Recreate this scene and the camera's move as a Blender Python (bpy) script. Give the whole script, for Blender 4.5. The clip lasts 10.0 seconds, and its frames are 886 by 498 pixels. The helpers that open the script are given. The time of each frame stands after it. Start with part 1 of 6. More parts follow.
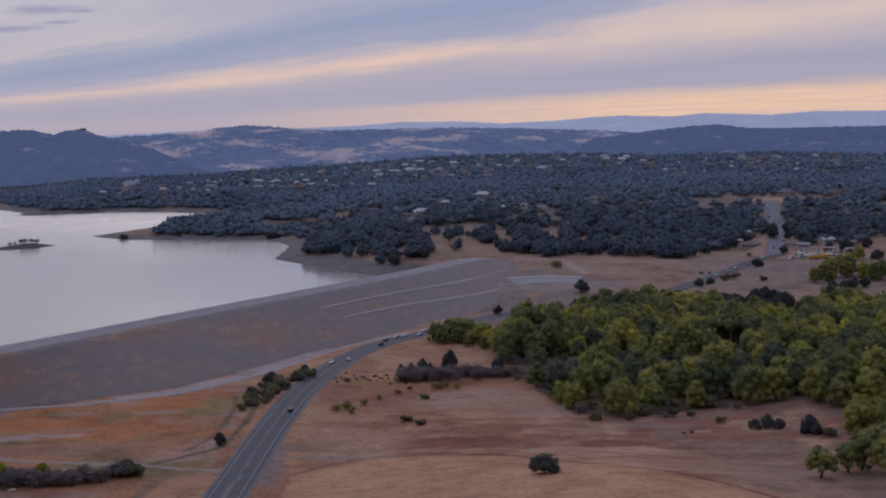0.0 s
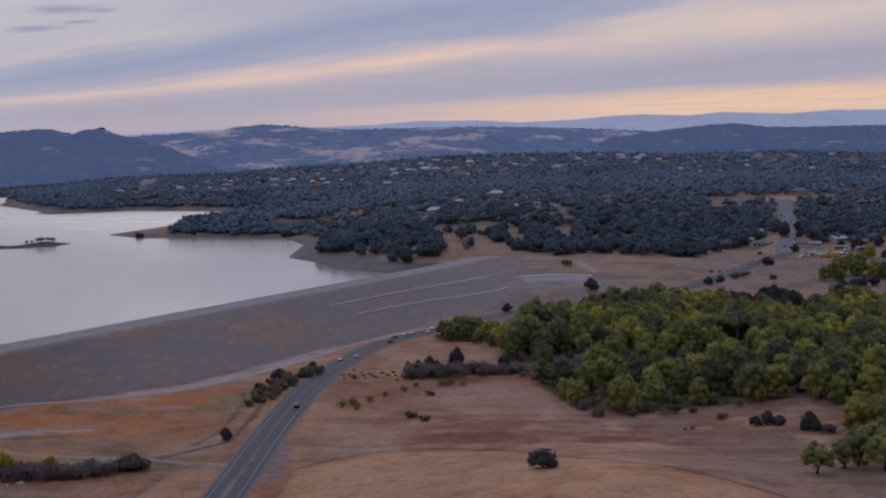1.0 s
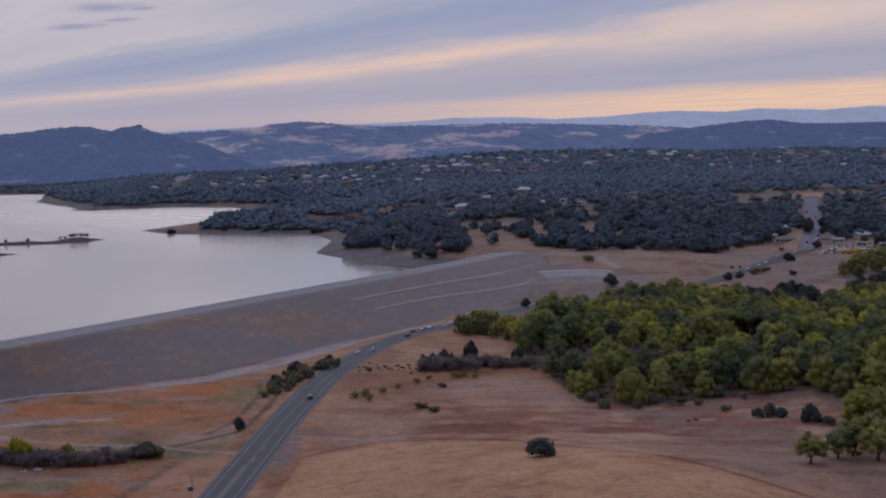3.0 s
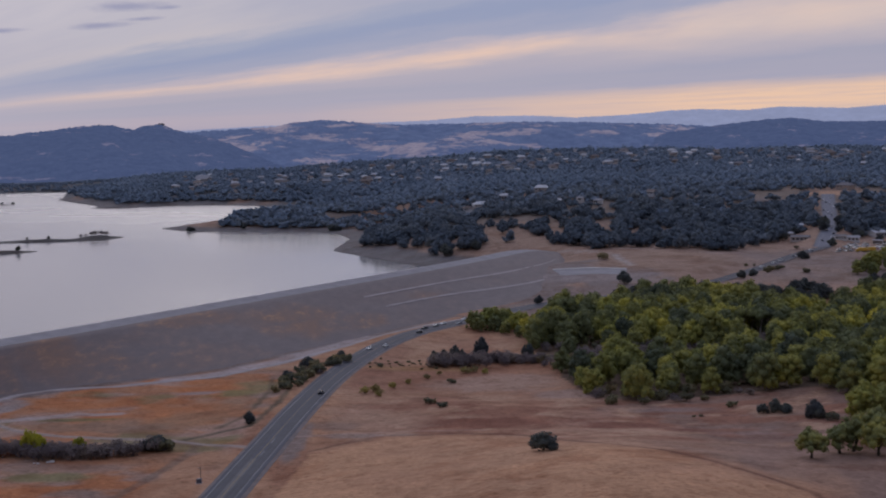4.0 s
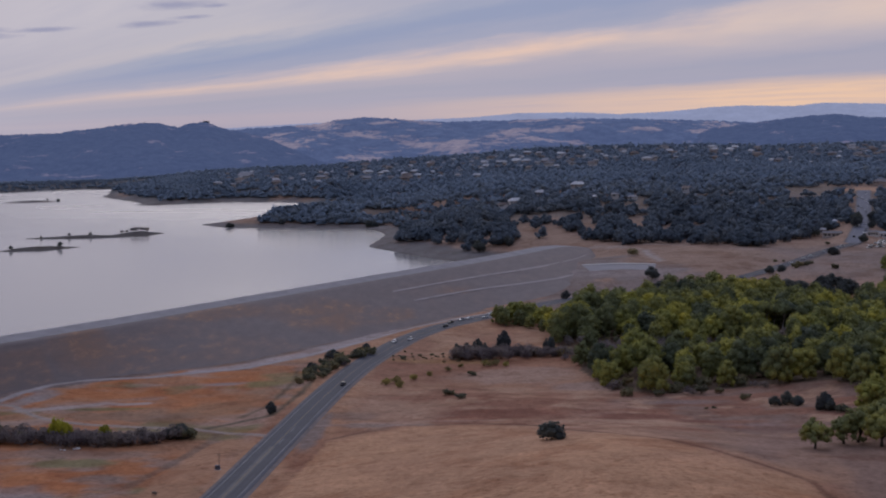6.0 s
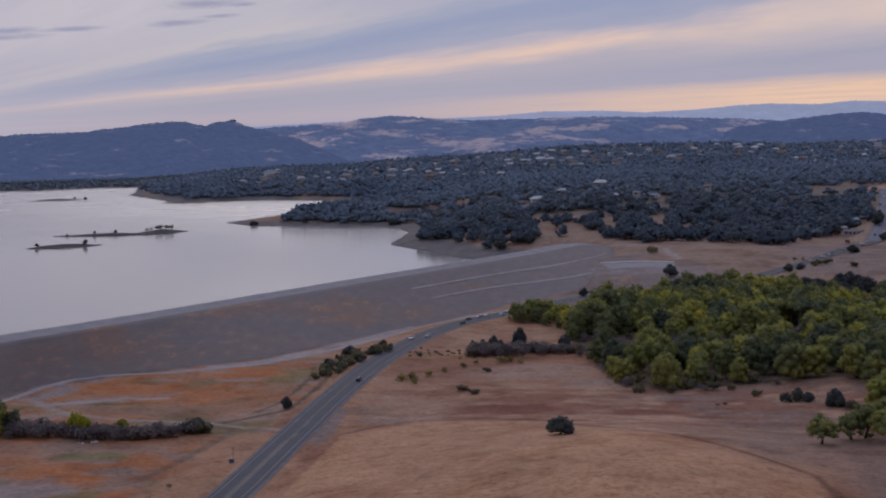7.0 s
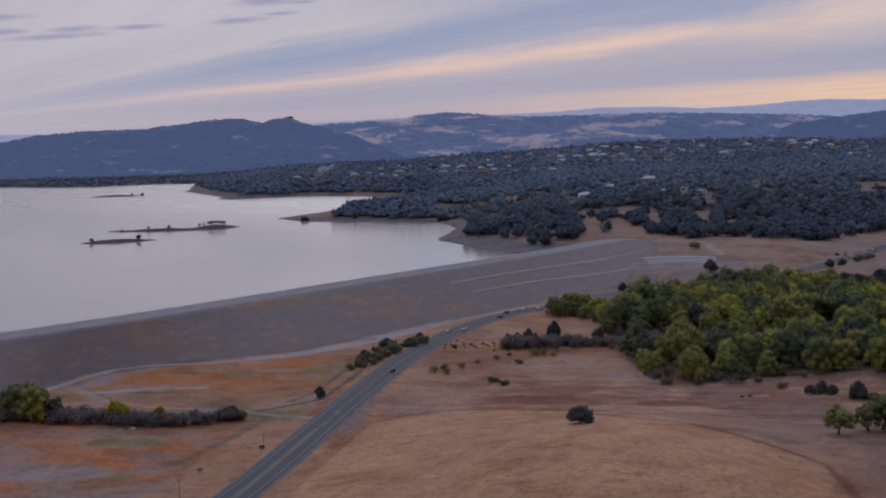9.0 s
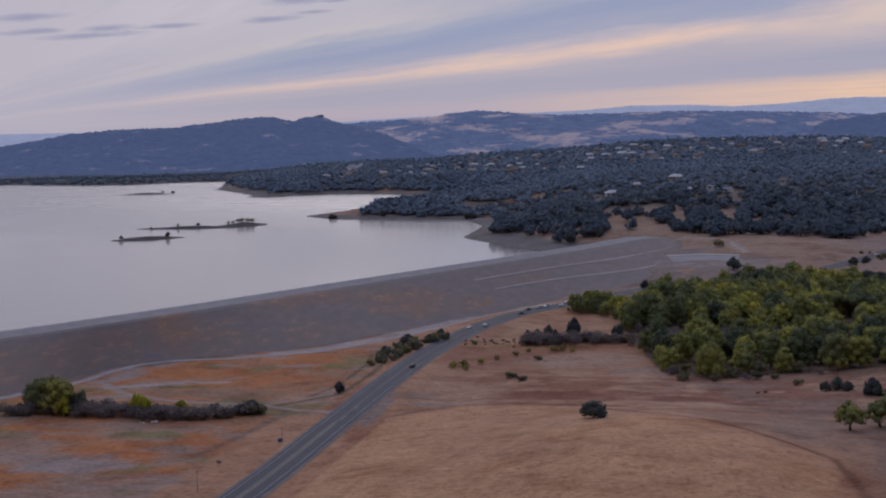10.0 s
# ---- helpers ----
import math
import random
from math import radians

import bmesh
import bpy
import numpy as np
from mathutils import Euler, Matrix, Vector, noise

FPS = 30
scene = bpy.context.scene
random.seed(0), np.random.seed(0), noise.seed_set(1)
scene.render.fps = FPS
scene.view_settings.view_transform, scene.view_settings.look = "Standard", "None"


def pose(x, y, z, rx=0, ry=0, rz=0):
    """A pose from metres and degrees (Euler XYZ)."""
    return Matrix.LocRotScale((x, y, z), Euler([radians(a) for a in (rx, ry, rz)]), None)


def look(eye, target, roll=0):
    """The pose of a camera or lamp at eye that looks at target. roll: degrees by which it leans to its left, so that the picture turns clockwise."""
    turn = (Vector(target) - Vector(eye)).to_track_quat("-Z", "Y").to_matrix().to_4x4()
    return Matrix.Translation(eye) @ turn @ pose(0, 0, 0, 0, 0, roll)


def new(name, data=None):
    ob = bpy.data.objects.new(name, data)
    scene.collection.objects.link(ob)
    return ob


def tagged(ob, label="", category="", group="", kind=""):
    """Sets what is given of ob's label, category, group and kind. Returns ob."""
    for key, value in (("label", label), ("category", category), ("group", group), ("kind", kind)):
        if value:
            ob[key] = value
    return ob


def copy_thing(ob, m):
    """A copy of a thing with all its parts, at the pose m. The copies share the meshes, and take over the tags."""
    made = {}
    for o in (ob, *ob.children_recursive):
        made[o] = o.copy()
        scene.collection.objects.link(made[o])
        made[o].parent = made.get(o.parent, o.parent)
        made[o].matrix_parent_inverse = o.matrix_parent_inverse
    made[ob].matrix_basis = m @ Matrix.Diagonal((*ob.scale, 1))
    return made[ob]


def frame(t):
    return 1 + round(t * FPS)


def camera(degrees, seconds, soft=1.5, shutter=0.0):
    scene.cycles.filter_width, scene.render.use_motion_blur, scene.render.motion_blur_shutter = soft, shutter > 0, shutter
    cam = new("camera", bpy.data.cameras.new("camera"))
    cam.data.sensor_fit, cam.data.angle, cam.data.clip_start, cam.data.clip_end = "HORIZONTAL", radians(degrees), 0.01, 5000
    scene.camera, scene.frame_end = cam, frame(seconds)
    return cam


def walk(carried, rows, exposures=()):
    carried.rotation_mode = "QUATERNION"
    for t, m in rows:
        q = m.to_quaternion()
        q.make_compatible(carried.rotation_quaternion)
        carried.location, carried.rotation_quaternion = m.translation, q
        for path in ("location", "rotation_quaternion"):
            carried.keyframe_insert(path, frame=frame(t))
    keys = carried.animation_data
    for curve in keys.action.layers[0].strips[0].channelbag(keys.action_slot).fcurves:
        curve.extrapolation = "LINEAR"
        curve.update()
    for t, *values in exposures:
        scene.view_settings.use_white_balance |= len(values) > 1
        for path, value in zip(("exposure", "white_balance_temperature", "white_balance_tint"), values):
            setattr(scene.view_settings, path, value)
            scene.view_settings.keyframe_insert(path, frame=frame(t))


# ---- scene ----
cam = camera(34.8, 10.0, soft=2.1)
PATH = [
    (0, (0.00, 0.00, 110.00), (0.040, 99.674, 101.936), -0.49),
    (0.5, (3.04, -3.02, 110.00), (2.406, 96.654, 101.901), -0.49),
    (1, (5.95, -6.02, 109.99), (4.638, 93.639, 101.867), -0.52),
    (1.5, (8.84, -9.07, 109.98), (6.902, 90.578, 101.788), -0.55),
    (2, (11.79, -12.06, 110.05), (9.215, 87.564, 101.804), -0.57),
    (2.5, (14.79, -15.06, 110.15), (11.526, 84.540, 101.866), -0.59),
    (4, (23.90, -24.12, 109.94), (18.283, 75.365, 101.526), -0.63),
    (4.5, (27.00, -27.06, 109.92), (20.552, 72.368, 101.462), -0.65),
    (5, (30.07, -29.97, 109.90), (22.794, 69.401, 101.400), -0.67),
    (5.5, (33.23, -32.78, 109.87), (25.182, 66.531, 101.324), -0.71),
    (7, (42.53, -41.27, 109.83), (31.705, 57.759, 101.157), -0.80),
    (7.5, (45.88, -44.07, 109.85), (34.036, 54.838, 101.129), -0.82),
    (8, (49.23, -46.97, 109.80), (36.411, 51.813, 101.008), -0.85),
    (8.5, (52.58, -49.86, 109.78), (38.686, 48.773, 100.953), -0.89),
    (9, (55.99, -52.73, 109.70), (41.023, 45.748, 100.838), -0.92),
    (9.5, (59.40, -55.66, 109.68), (43.324, 42.632, 100.773), -0.95),
    (10, (62.78, -58.63, 109.64), (45.576, 39.475, 100.695), -0.96),
]
walk(cam, [(t, look(eye, target, roll)) for t, eye, target, roll in PATH], exposures=((0, 0.0, 6180, 13), (10, 0.0, 6180, 13)))

# ------------------------------------------------------------------ light
WATER = -2.3


def lin(r, g, b):
    """Linear colour from 0..255 display values."""
    return tuple(((c / 255 + 0.055) / 1.055) ** 2.4 if c > 10 else c / 255 / 12.92 for c in (r, g, b)) + (1.0,)


def link(tree, a, b):
    tree.links.new(a, b)


def node(tree, kind, **values):
    n = tree.nodes.new(kind)
    for key, value in values.items():
        n.inputs[key].default_value = value
    return n


def calc(tree, op, a, b=None, c=None, clamp=False):
    n = tree.nodes.new("ShaderNodeMath")
    n.operation, n.use_clamp = op, clamp
    for i, v in enumerate((a, b, c)):
        if v is None:
            continue
        if isinstance(v, (int, float)):
            n.inputs[i].default_value = v
        else:
            link(tree, v, n.inputs[i])
    return n.outputs[0]


def ramp(tree, fac, stops, mode="EASE"):
    n = tree.nodes.new("ShaderNodeValToRGB")
    n.color_ramp.interpolation = mode
    while len(n.color_ramp.elements) < len(stops):
        n.color_ramp.elements.new(0.5)
    for e, (p, c) in zip(n.color_ramp.elements, stops):
        e.position = p
    for e, (p, c) in zip(n.color_ramp.elements, stops):
        e.color = c if len(c) == 4 else (*c, 1.0)
    link(tree, fac, n.inputs["Fac"])
    return n.outputs["Color"]


def mixed(tree, fac, a, b, mode="MIX"):
    n = tree.nodes.new("ShaderNodeMix")
    n.data_type, n.blend_type = "RGBA", mode
    for sock, v in ((n.inputs[0], fac), (n.inputs[6], a), (n.inputs[7], b)):
        if isinstance(v, (int, float)):
            sock.default_value = v
        elif isinstance(v, tuple):
            sock.default_value = v if len(v) == 4 else (*v, 1.0)
        else:
            link(tree, v, sock)
    return n.outputs[2]


def noise_of(tree, vector, scale, detail=4.0, rough=0.55, distort=0.0):
    n = node(tree, "ShaderNodeTexNoise", Scale=scale, Detail=detail, Roughness=rough, Distortion=distort)
    link(tree, vector, n.inputs["Vector"])
    return n.outputs["Fac"]


SUN_UP, SUN_TURN = 26.0, 352.0  # degrees: height, and heading clockwise from +y
world = bpy.data.worlds.new("world")
scene.world = world
world.use_nodes = True
wt = world.node_tree
wt.nodes.clear()
way = wt.nodes.new("ShaderNodeTexCoord").outputs["Generated"]
split = wt.nodes.new("ShaderNodeSeparateXYZ")
link(wt, way, split.inputs[0])
RIGHT = calc(wt, "MULTIPLY", calc(wt, "ARCTAN2", split.outputs["X"], split.outputs["Y"]), 57.2958)
UP = calc(wt, "MULTIPLY", calc(wt, "ARCSINE", split.outputs["Z"]), 57.2958)
flat = wt.nodes.new("ShaderNodeCombineXYZ")
link(wt, RIGHT, flat.inputs["X"])
link(wt, UP, flat.inputs["Y"])


def stretched(sx, sy, seed, turn=-5.0):
    m = wt.nodes.new("ShaderNodeMapping")
    m.inputs["Rotation"].default_value = (0, 0, radians(turn))
    m.inputs["Scale"].default_value = (sx, sy, 1)
    m.inputs["Location"].default_value = (seed, seed * 0.37, seed * 0.11)
    link(wt, flat.outputs[0], m.inputs["Vector"])
    return m.outputs[0]


# cloud streets run together at a far point low on the left: SLANT is how steeply a street climbs away from it
AWAY = calc(wt, "MAXIMUM", calc(wt, "ADD", RIGHT, 31.5), 2.0)
SLANT0 = calc(wt, "DIVIDE", UP, AWAY)


def along(stretch, across, seed, detail=5.0, rough=0.58):
    """Noise drawn out along the cloud streets, about -0.5 to 0.5."""
    v = wt.nodes.new("ShaderNodeCombineXYZ")
    link(wt, calc(wt, "MULTIPLY", RIGHT, stretch), v.inputs["X"])
    link(wt, calc(wt, "MULTIPLY", calc(wt, "LOGARITHM", calc(wt, "MAXIMUM", SLANT0, 0.004), 2.718), across), v.inputs["Y"])
    v.inputs["Z"].default_value = seed
    return calc(wt, "SUBTRACT", noise_of(wt, v.outputs[0], 1.0, detail, rough), 0.5)


broad, fine, soft = along(0.13, 2.6, 3.3), along(0.30, 9.0, 9.1, 6.0, 0.62), along(0.09, 1.3, 14.0, 3.0)
SLANT = calc(wt, "MULTIPLY", SLANT0, calc(wt, "ADD", 1.0, calc(wt, "ADD", calc(wt, "MULTIPLY", broad, 0.34), calc(wt, "MULTIPLY", fine, 0.20))))
deck = ramp(wt, calc(wt, "DIVIDE", SLANT, 0.4), [
    (0.0, lin(170, 162, 176)), (0.06, lin(176, 166, 177)), (0.12, lin(166, 163, 178)), (0.155, lin(164, 162, 177)), (0.19, lin(172, 166, 178)), (0.225, lin(182, 172, 179)), (0.252, lin(192, 178, 181)),
    (0.285, lin(184, 174, 182)), (0.32, lin(158, 161, 181)), (0.39, lin(145, 154, 180)), (0.45, lin(158, 163, 182)), (0.52, lin(190, 183, 187)), (0.60, lin(186, 181, 188)), (1.0, lin(200, 193, 196))])
deck = mixed(wt, calc(wt, "MULTIPLY", calc(wt, "DIVIDE", calc(wt, "SUBTRACT", -15.0, RIGHT), 11.0, None, True), 0.8), deck, lin(182, 176, 186))
# bluer cover over the middle, above the streak
blue = calc(wt, "MULTIPLY", calc(wt, "DIVIDE", calc(wt, "ADD", RIGHT, 12.5), 8.0, None, True), calc(wt, "DIVIDE", calc(wt, "SUBTRACT", SLANT, 0.16), 0.05, None, True))
deck = mixed(wt, calc(wt, "MULTIPLY", blue, 0.75), deck, lin(154, 159, 182))
# a sunlit streak that thins out to the left
streak = calc(wt, "SUBTRACT", 1.0, calc(wt, "DIVIDE", calc(wt, "ABSOLUTE", calc(wt, "SUBTRACT", SLANT, 0.100)), 0.016), None, True)
streak = calc(wt, "MULTIPLY", streak, calc(wt, "ADD", 0.62, calc(wt, "MULTIPLY", along(0.22, 3.0, 27.0, 3.0), 2.2), None, True))
streak = calc(wt, "MULTIPLY", streak, calc(wt, "DIVIDE", calc(wt, "ADD", RIGHT, 24.0), 14.0, None, True))
deck = mixed(wt, calc(wt, "MULTIPLY", streak, 0.9), deck, lin(234, 198, 174))
# beyond the streak's thick end the veil is broad and pale
veil2 = calc(wt, "SUBTRACT", 1.0, calc(wt, "DIVIDE", calc(wt, "ABSOLUTE", calc(wt, "SUBTRACT", SLANT, 0.098)), 0.034), None, True)
veil2 = calc(wt, "MULTIPLY", veil2, calc(wt, "DIVIDE", calc(wt, "ADD", RIGHT, 1.0), 9.0, None, True))
deck = mixed(wt, calc(wt, "MULTIPLY", veil2, 0.75), deck, lin(210, 192, 184))
# warm light low in the sky towards the right
low = calc(wt, "DIVIDE", calc(wt, "SUBTRACT", 0.046, SLANT), 0.012, None, True)
low = calc(wt, "MULTIPLY", low, calc(wt, "DIVIDE", calc(wt, "ADD", RIGHT, 9.0), 17.0, None, True))
low = calc(wt, "MULTIPLY", low, calc(wt, "ADD", 0.92, calc(wt, "MULTIPLY", fine, 1.6), None, True))
deck = mixed(wt, calc(wt, "MULTIPLY", low, 0.88), deck, lin(238, 198, 164))
# grey-blue feathers over all of it
deck = mixed(wt, calc(wt, "MULTIPLY", calc(wt, "ADD", soft, calc(wt, "MULTIPLY", fine, 0.5), None, True), 1.1, None, True), deck, lin(152, 155, 178))
# small dark shreds of cloud high on the left
torn = calc(wt, "ADD", calc(wt, "MULTIPLY", noise_of(wt, stretched(0.9, 3.2, 21.0, -4.0), 1.0, 5.0, 0.6), 1.5), -0.75)
for cx, cy, a, b in ((-15.6, 4.93, 1.5, 0.22), (-16.7, 4.18, 1.3, 0.13), (-15.0, 4.46, 0.8, 0.09), (-14.0, 4.9, 0.5, 0.08), (-26.0, 4.28, 1.7, 0.15), (-25.8, 3.74, 1.5, 0.12), (-23.0, 3.88, 1.3, 0.16), (-23.6, 3.58, 2.2, 0.13), (-20.6, 3.95, 1.4, 0.10), (-17.3, 5.6, 2.4, 0.25)):
    e1 = calc(wt, "DIVIDE", calc(wt, "SUBTRACT", RIGHT, cx), a)
    e2 = calc(wt, "DIVIDE", calc(wt, "SUBTRACT", calc(wt, "SUBTRACT", UP, cy), calc(wt, "MULTIPLY", calc(wt, "SUBTRACT", RIGHT, cx), 0.06)), b)
    far = calc(wt, "SQRT", calc(wt, "ADD", calc(wt, "MULTIPLY", e1, e1), calc(wt, "MULTIPLY", e2, e2)))
    shred = calc(wt, "SUBTRACT", 1.15, calc(wt, "ADD", far, torn), None, True)
    deck = mixed(wt, calc(wt, "MULTIPLY", shred, 0.85), deck, lin(147, 148, 172))
# overhead the cover is thinner and brighter
high = ramp(wt, calc(wt, "DIVIDE", calc(wt, "SUBTRACT", UP, 8.0), 50.0, None, True), [(0.0, (0, 0, 0, 1)), (1.0, (1, 1, 1, 1))])
OVERHEAD = (0.40, 0.455, 0.66, 1.0)
deck = mixed(wt, high, deck, OVERHEAD)
# the hidden sun brightens the cloud ahead, above the hills
toward = node(wt, "ShaderNodeVectorMath")
toward.operation = "DOT_PRODUCT"
link(wt, way, toward.inputs[0])
toward.inputs[1].default_value = (math.sin(radians(SUN_TURN)) * math.cos(radians(SUN_UP)), math.cos(radians(SUN_TURN)) * math.cos(radians(SUN_UP)), math.sin(radians(SUN_UP)))
veil = calc(wt, "POWER", calc(wt, "MAXIMUM", toward.outputs["Value"], 0.0), 3.5)
veil = calc(wt, "MULTIPLY", veil, calc(wt, "DIVIDE", calc(wt, "SUBTRACT", UP, 5.0), 12.0, None, True))
deck = mixed(wt, calc(wt, "MULTIPLY", veil, 0.75), deck, (0.86, 0.82, 0.87, 1.0))
# away from the set sun the low sky is darker
facing = node(wt, "ShaderNodeVectorMath")
facing.operation = "DOT_PRODUCT"
link(wt, way, facing.inputs[0])
facing.inputs[1].default_value = (math.sin(radians(SUN_TURN)), math.cos(radians(SUN_TURN)), 0.0)
dusk = calc(wt, "ADD", 1.0, calc(wt, "MULTIPLY", calc(wt, "MINIMUM", calc(wt, "ADD", facing.outputs["Value"], 0.15), 0.0), 0.7))
shade = wt.nodes.new("ShaderNodeCombineXYZ")
for s_in in shade.inputs:
    link(wt, dusk, s_in)
deck = mixed(wt, 1.0, deck, shade.outputs[0], "MULTIPLY")
back = node(wt, "ShaderNodeBackground", Strength=1.0)
link(wt, deck, back.inputs["Color"])
air = wt.nodes.new("ShaderNodeTexSky")
air.sky_type, air.sun_disc = "NISHITA", False
air.sun_elevation, air.sun_rotation = radians(SUN_UP), radians(SUN_TURN)
clear = node(wt, "ShaderNodeBackground", Strength=0.05)
link(wt, air.outputs[0], clear.inputs["Color"])
cover = node(wt, "ShaderNodeMixShader", Fac=0.97)
link(wt, clear.outputs[0], cover.inputs[1])
link(wt, back.outputs[0], cover.inputs[2])
out = wt.nodes.new("ShaderNodeOutputWorld")
link(wt, cover.outputs[0], out.inputs["Surface"])

sun = new("sun", bpy.data.lights.new("sun", "SUN"))
sun.data.energy, sun.data.angle, sun.data.color = 0.4, radians(35), (1.0, 0.90, 0.82)
sun.matrix_world = look((0, 0, 0), (-math.sin(radians(SUN_TURN)) * math.cos(radians(SUN_UP)), -math.cos(radians(SUN_TURN)) * math.cos(radians(SUN_UP)), -math.sin(radians(SUN_UP))))


# ------------------------------------------------------------------ materials
def surface(name, rough=0.9, spec=0.3):
    m = bpy.data.materials.new(name)
    m.use_nodes = True
    t = m.node_tree
    p = t.nodes["Principled BSDF"]
    p.inputs["Roughness"].default_value = rough
    p.inputs["Specular IOR Level"].default_value = spec
    return m, t, p


def bumped(t, p, height, strength, distance):
    b = node(t, "ShaderNodeBump", Strength=strength, Distance=distance)
    link(t, height, b.inputs["Height"])
    link(t, b.outputs[0], p.inputs["Normal"])


def place_of(t):
    return t.nodes.new("ShaderNodeNewGeometry").outputs["Position"]


def ground_paint():
    m, t, p = surface("dry_ground", 0.95, 0.15)
    cover = t.nodes.new("ShaderNodeVertexColor")
    cover.layer_name = "cover"
    where = place_of(t)
    st = t.nodes.new("ShaderNodeMapping")
    st.inputs["Scale"].default_value = (0.75, 0.95, 1.0)
    st.inputs["Rotation"].default_value = (0, 0, radians(-8))
    link(t, where, st.inputs["Vector"])
    big = noise_of(t, st.outputs[0], 0.034, 8.0, 0.68, 0.4)
    small = noise_of(t, where, 0.9, 4.0, 0.65)
    tuft = noise_of(t, st.outputs[0], 0.13, 8.0, 0.74, 0.3)

    def over(n, low, gain, tone, c):
        return mixed(t, calc(t, "MULTIPLY", calc(t, "SUBTRACT", n, low, None, True), gain, None, True), c, tone, "MULTIPLY")

    def under(n, low, gain, tone, c):
        return mixed(t, calc(t, "MULTIPLY", calc(t, "SUBTRACT", low, n, None, True), gain, None, True), c, tone, "MULTIPLY")

    c = over(big, 0.52, 10.0, (0.82, 0.73, 0.68), cover.outputs["Color"])
    c = under(big, 0.46, 6.0, (1.12, 1.13, 1.15), c)
    c = over(tuft, 0.52, 10.0, (0.78, 0.72, 0.68), c)
    c = under(tuft, 0.47, 9.0, (1.14, 1.13, 1.11), c)
    clump = noise_of(t, st.outputs[0], 0.60, 6.0, 0.75, 0.2)
    c = over(clump, 0.53, 13.0, (0.72, 0.68, 0.64), c)
    c = under(clump, 0.46, 12.0, (1.22, 1.21, 1.19), c)
    c = under(small, 0.48, 3.0, (0.72, 0.71, 0.70), c)
    link(t, c, p.inputs["Base Color"])
    bumped(t, p, small, 0.5, 0.4)
    return m


def plain_paint(name, colour, rough=0.8, scale=0.5, vary=0.35, spec=0.3, metal=0.0, bump=0.0):
    m, t, p = surface(name, rough, spec)
    n = noise_of(t, place_of(t), scale, 5.0, 0.6)
    n2 = noise_of(t, place_of(t), scale * 9, 3.0, 0.6)
    dark = tuple(c * (1 - vary) for c in colour)
    lite = tuple(min(1.0, c * (1 + vary * 0.8)) for c in colour)
    c = ramp(t, n, [(0.3, (*dark, 1)), (0.72, (*lite, 1))], "LINEAR")
    c = mixed(t, calc(t, "MULTIPLY", calc(t, "SUBTRACT", 0.55, n2, None, True), 1.5, None, True), c, (0.7, 0.7, 0.7), "MULTIPLY")
    link(t, c, p.inputs["Base Color"])
    p.inputs["Metallic"].default_value = metal
    if bump:
        bumped(t, p, n2, 0.6, bump)
    return m


def random_paint(name, stops, rough=0.6, spec=0.5):
    """Colour picked by the object's own random number."""
    m, t, p = surface(name, rough, spec)
    info = t.nodes.new("ShaderNodeObjectInfo")
    c = ramp(t, info.outputs["Random"], stops, "CONSTANT")
    n = noise_of(t, place_of(t), 0.7, 3.0)
    c = mixed(t, calc(t, "MULTIPLY", calc(t, "SUBTRACT", n, 0.4, None, True), 0.9, None, True), c, (0.75, 0.73, 0.7), "MULTIPLY")
    link(t, c, p.inputs["Base Color"])
    return m


def leaf_paint(name, dark, mid, light, by_tree=0.55, patch=0.12, gloss=0.12, island=0.24, swing=1.1, base=0.0, thin_part=0.38):
    """Foliage: each tree has its own tone, each tuft its own shade."""
    m, t, p = surface(name, 0.75, gloss)
    info = t.nodes.new("ShaderNodeObjectInfo")
    geo = t.nodes.new("ShaderNodeNewGeometry")
    n = noise_of(t, geo.outputs["Position"], patch, 3.0, 0.5)
    a = calc(t, "MULTIPLY", info.outputs["Random"], by_tree)
    b = calc(t, "MULTIPLY", geo.outputs["Random Per Island"], island)
    c = calc(t, "MULTIPLY", calc(t, "SUBTRACT", n, 0.44), swing)
    f = calc(t, "ADD", calc(t, "ADD", calc(t, "ADD", a, base), b), c, None, True)
    col = ramp(t, f, [(0.05, (*dark, 1)), (0.45, (*mid, 1)), (0.82, (*light, 1))], "LINEAR")
    link(t, col, p.inputs["Base Color"])
    # light comes through the leaves
    thin = t.nodes.new("ShaderNodeBsdfTranslucent")
    link(t, col, thin.inputs["Color"])
    both = node(t, "ShaderNodeMixShader", Fac=thin_part)
    link(t, p.outputs[0], both.inputs[1])
    link(t, thin.outputs[0], both.inputs[2])
    end = [n for n in t.nodes if n.bl_idname == "ShaderNodeOutputMaterial"][0]
    link(t, both.outputs[0], end.inputs["Surface"])
    return m


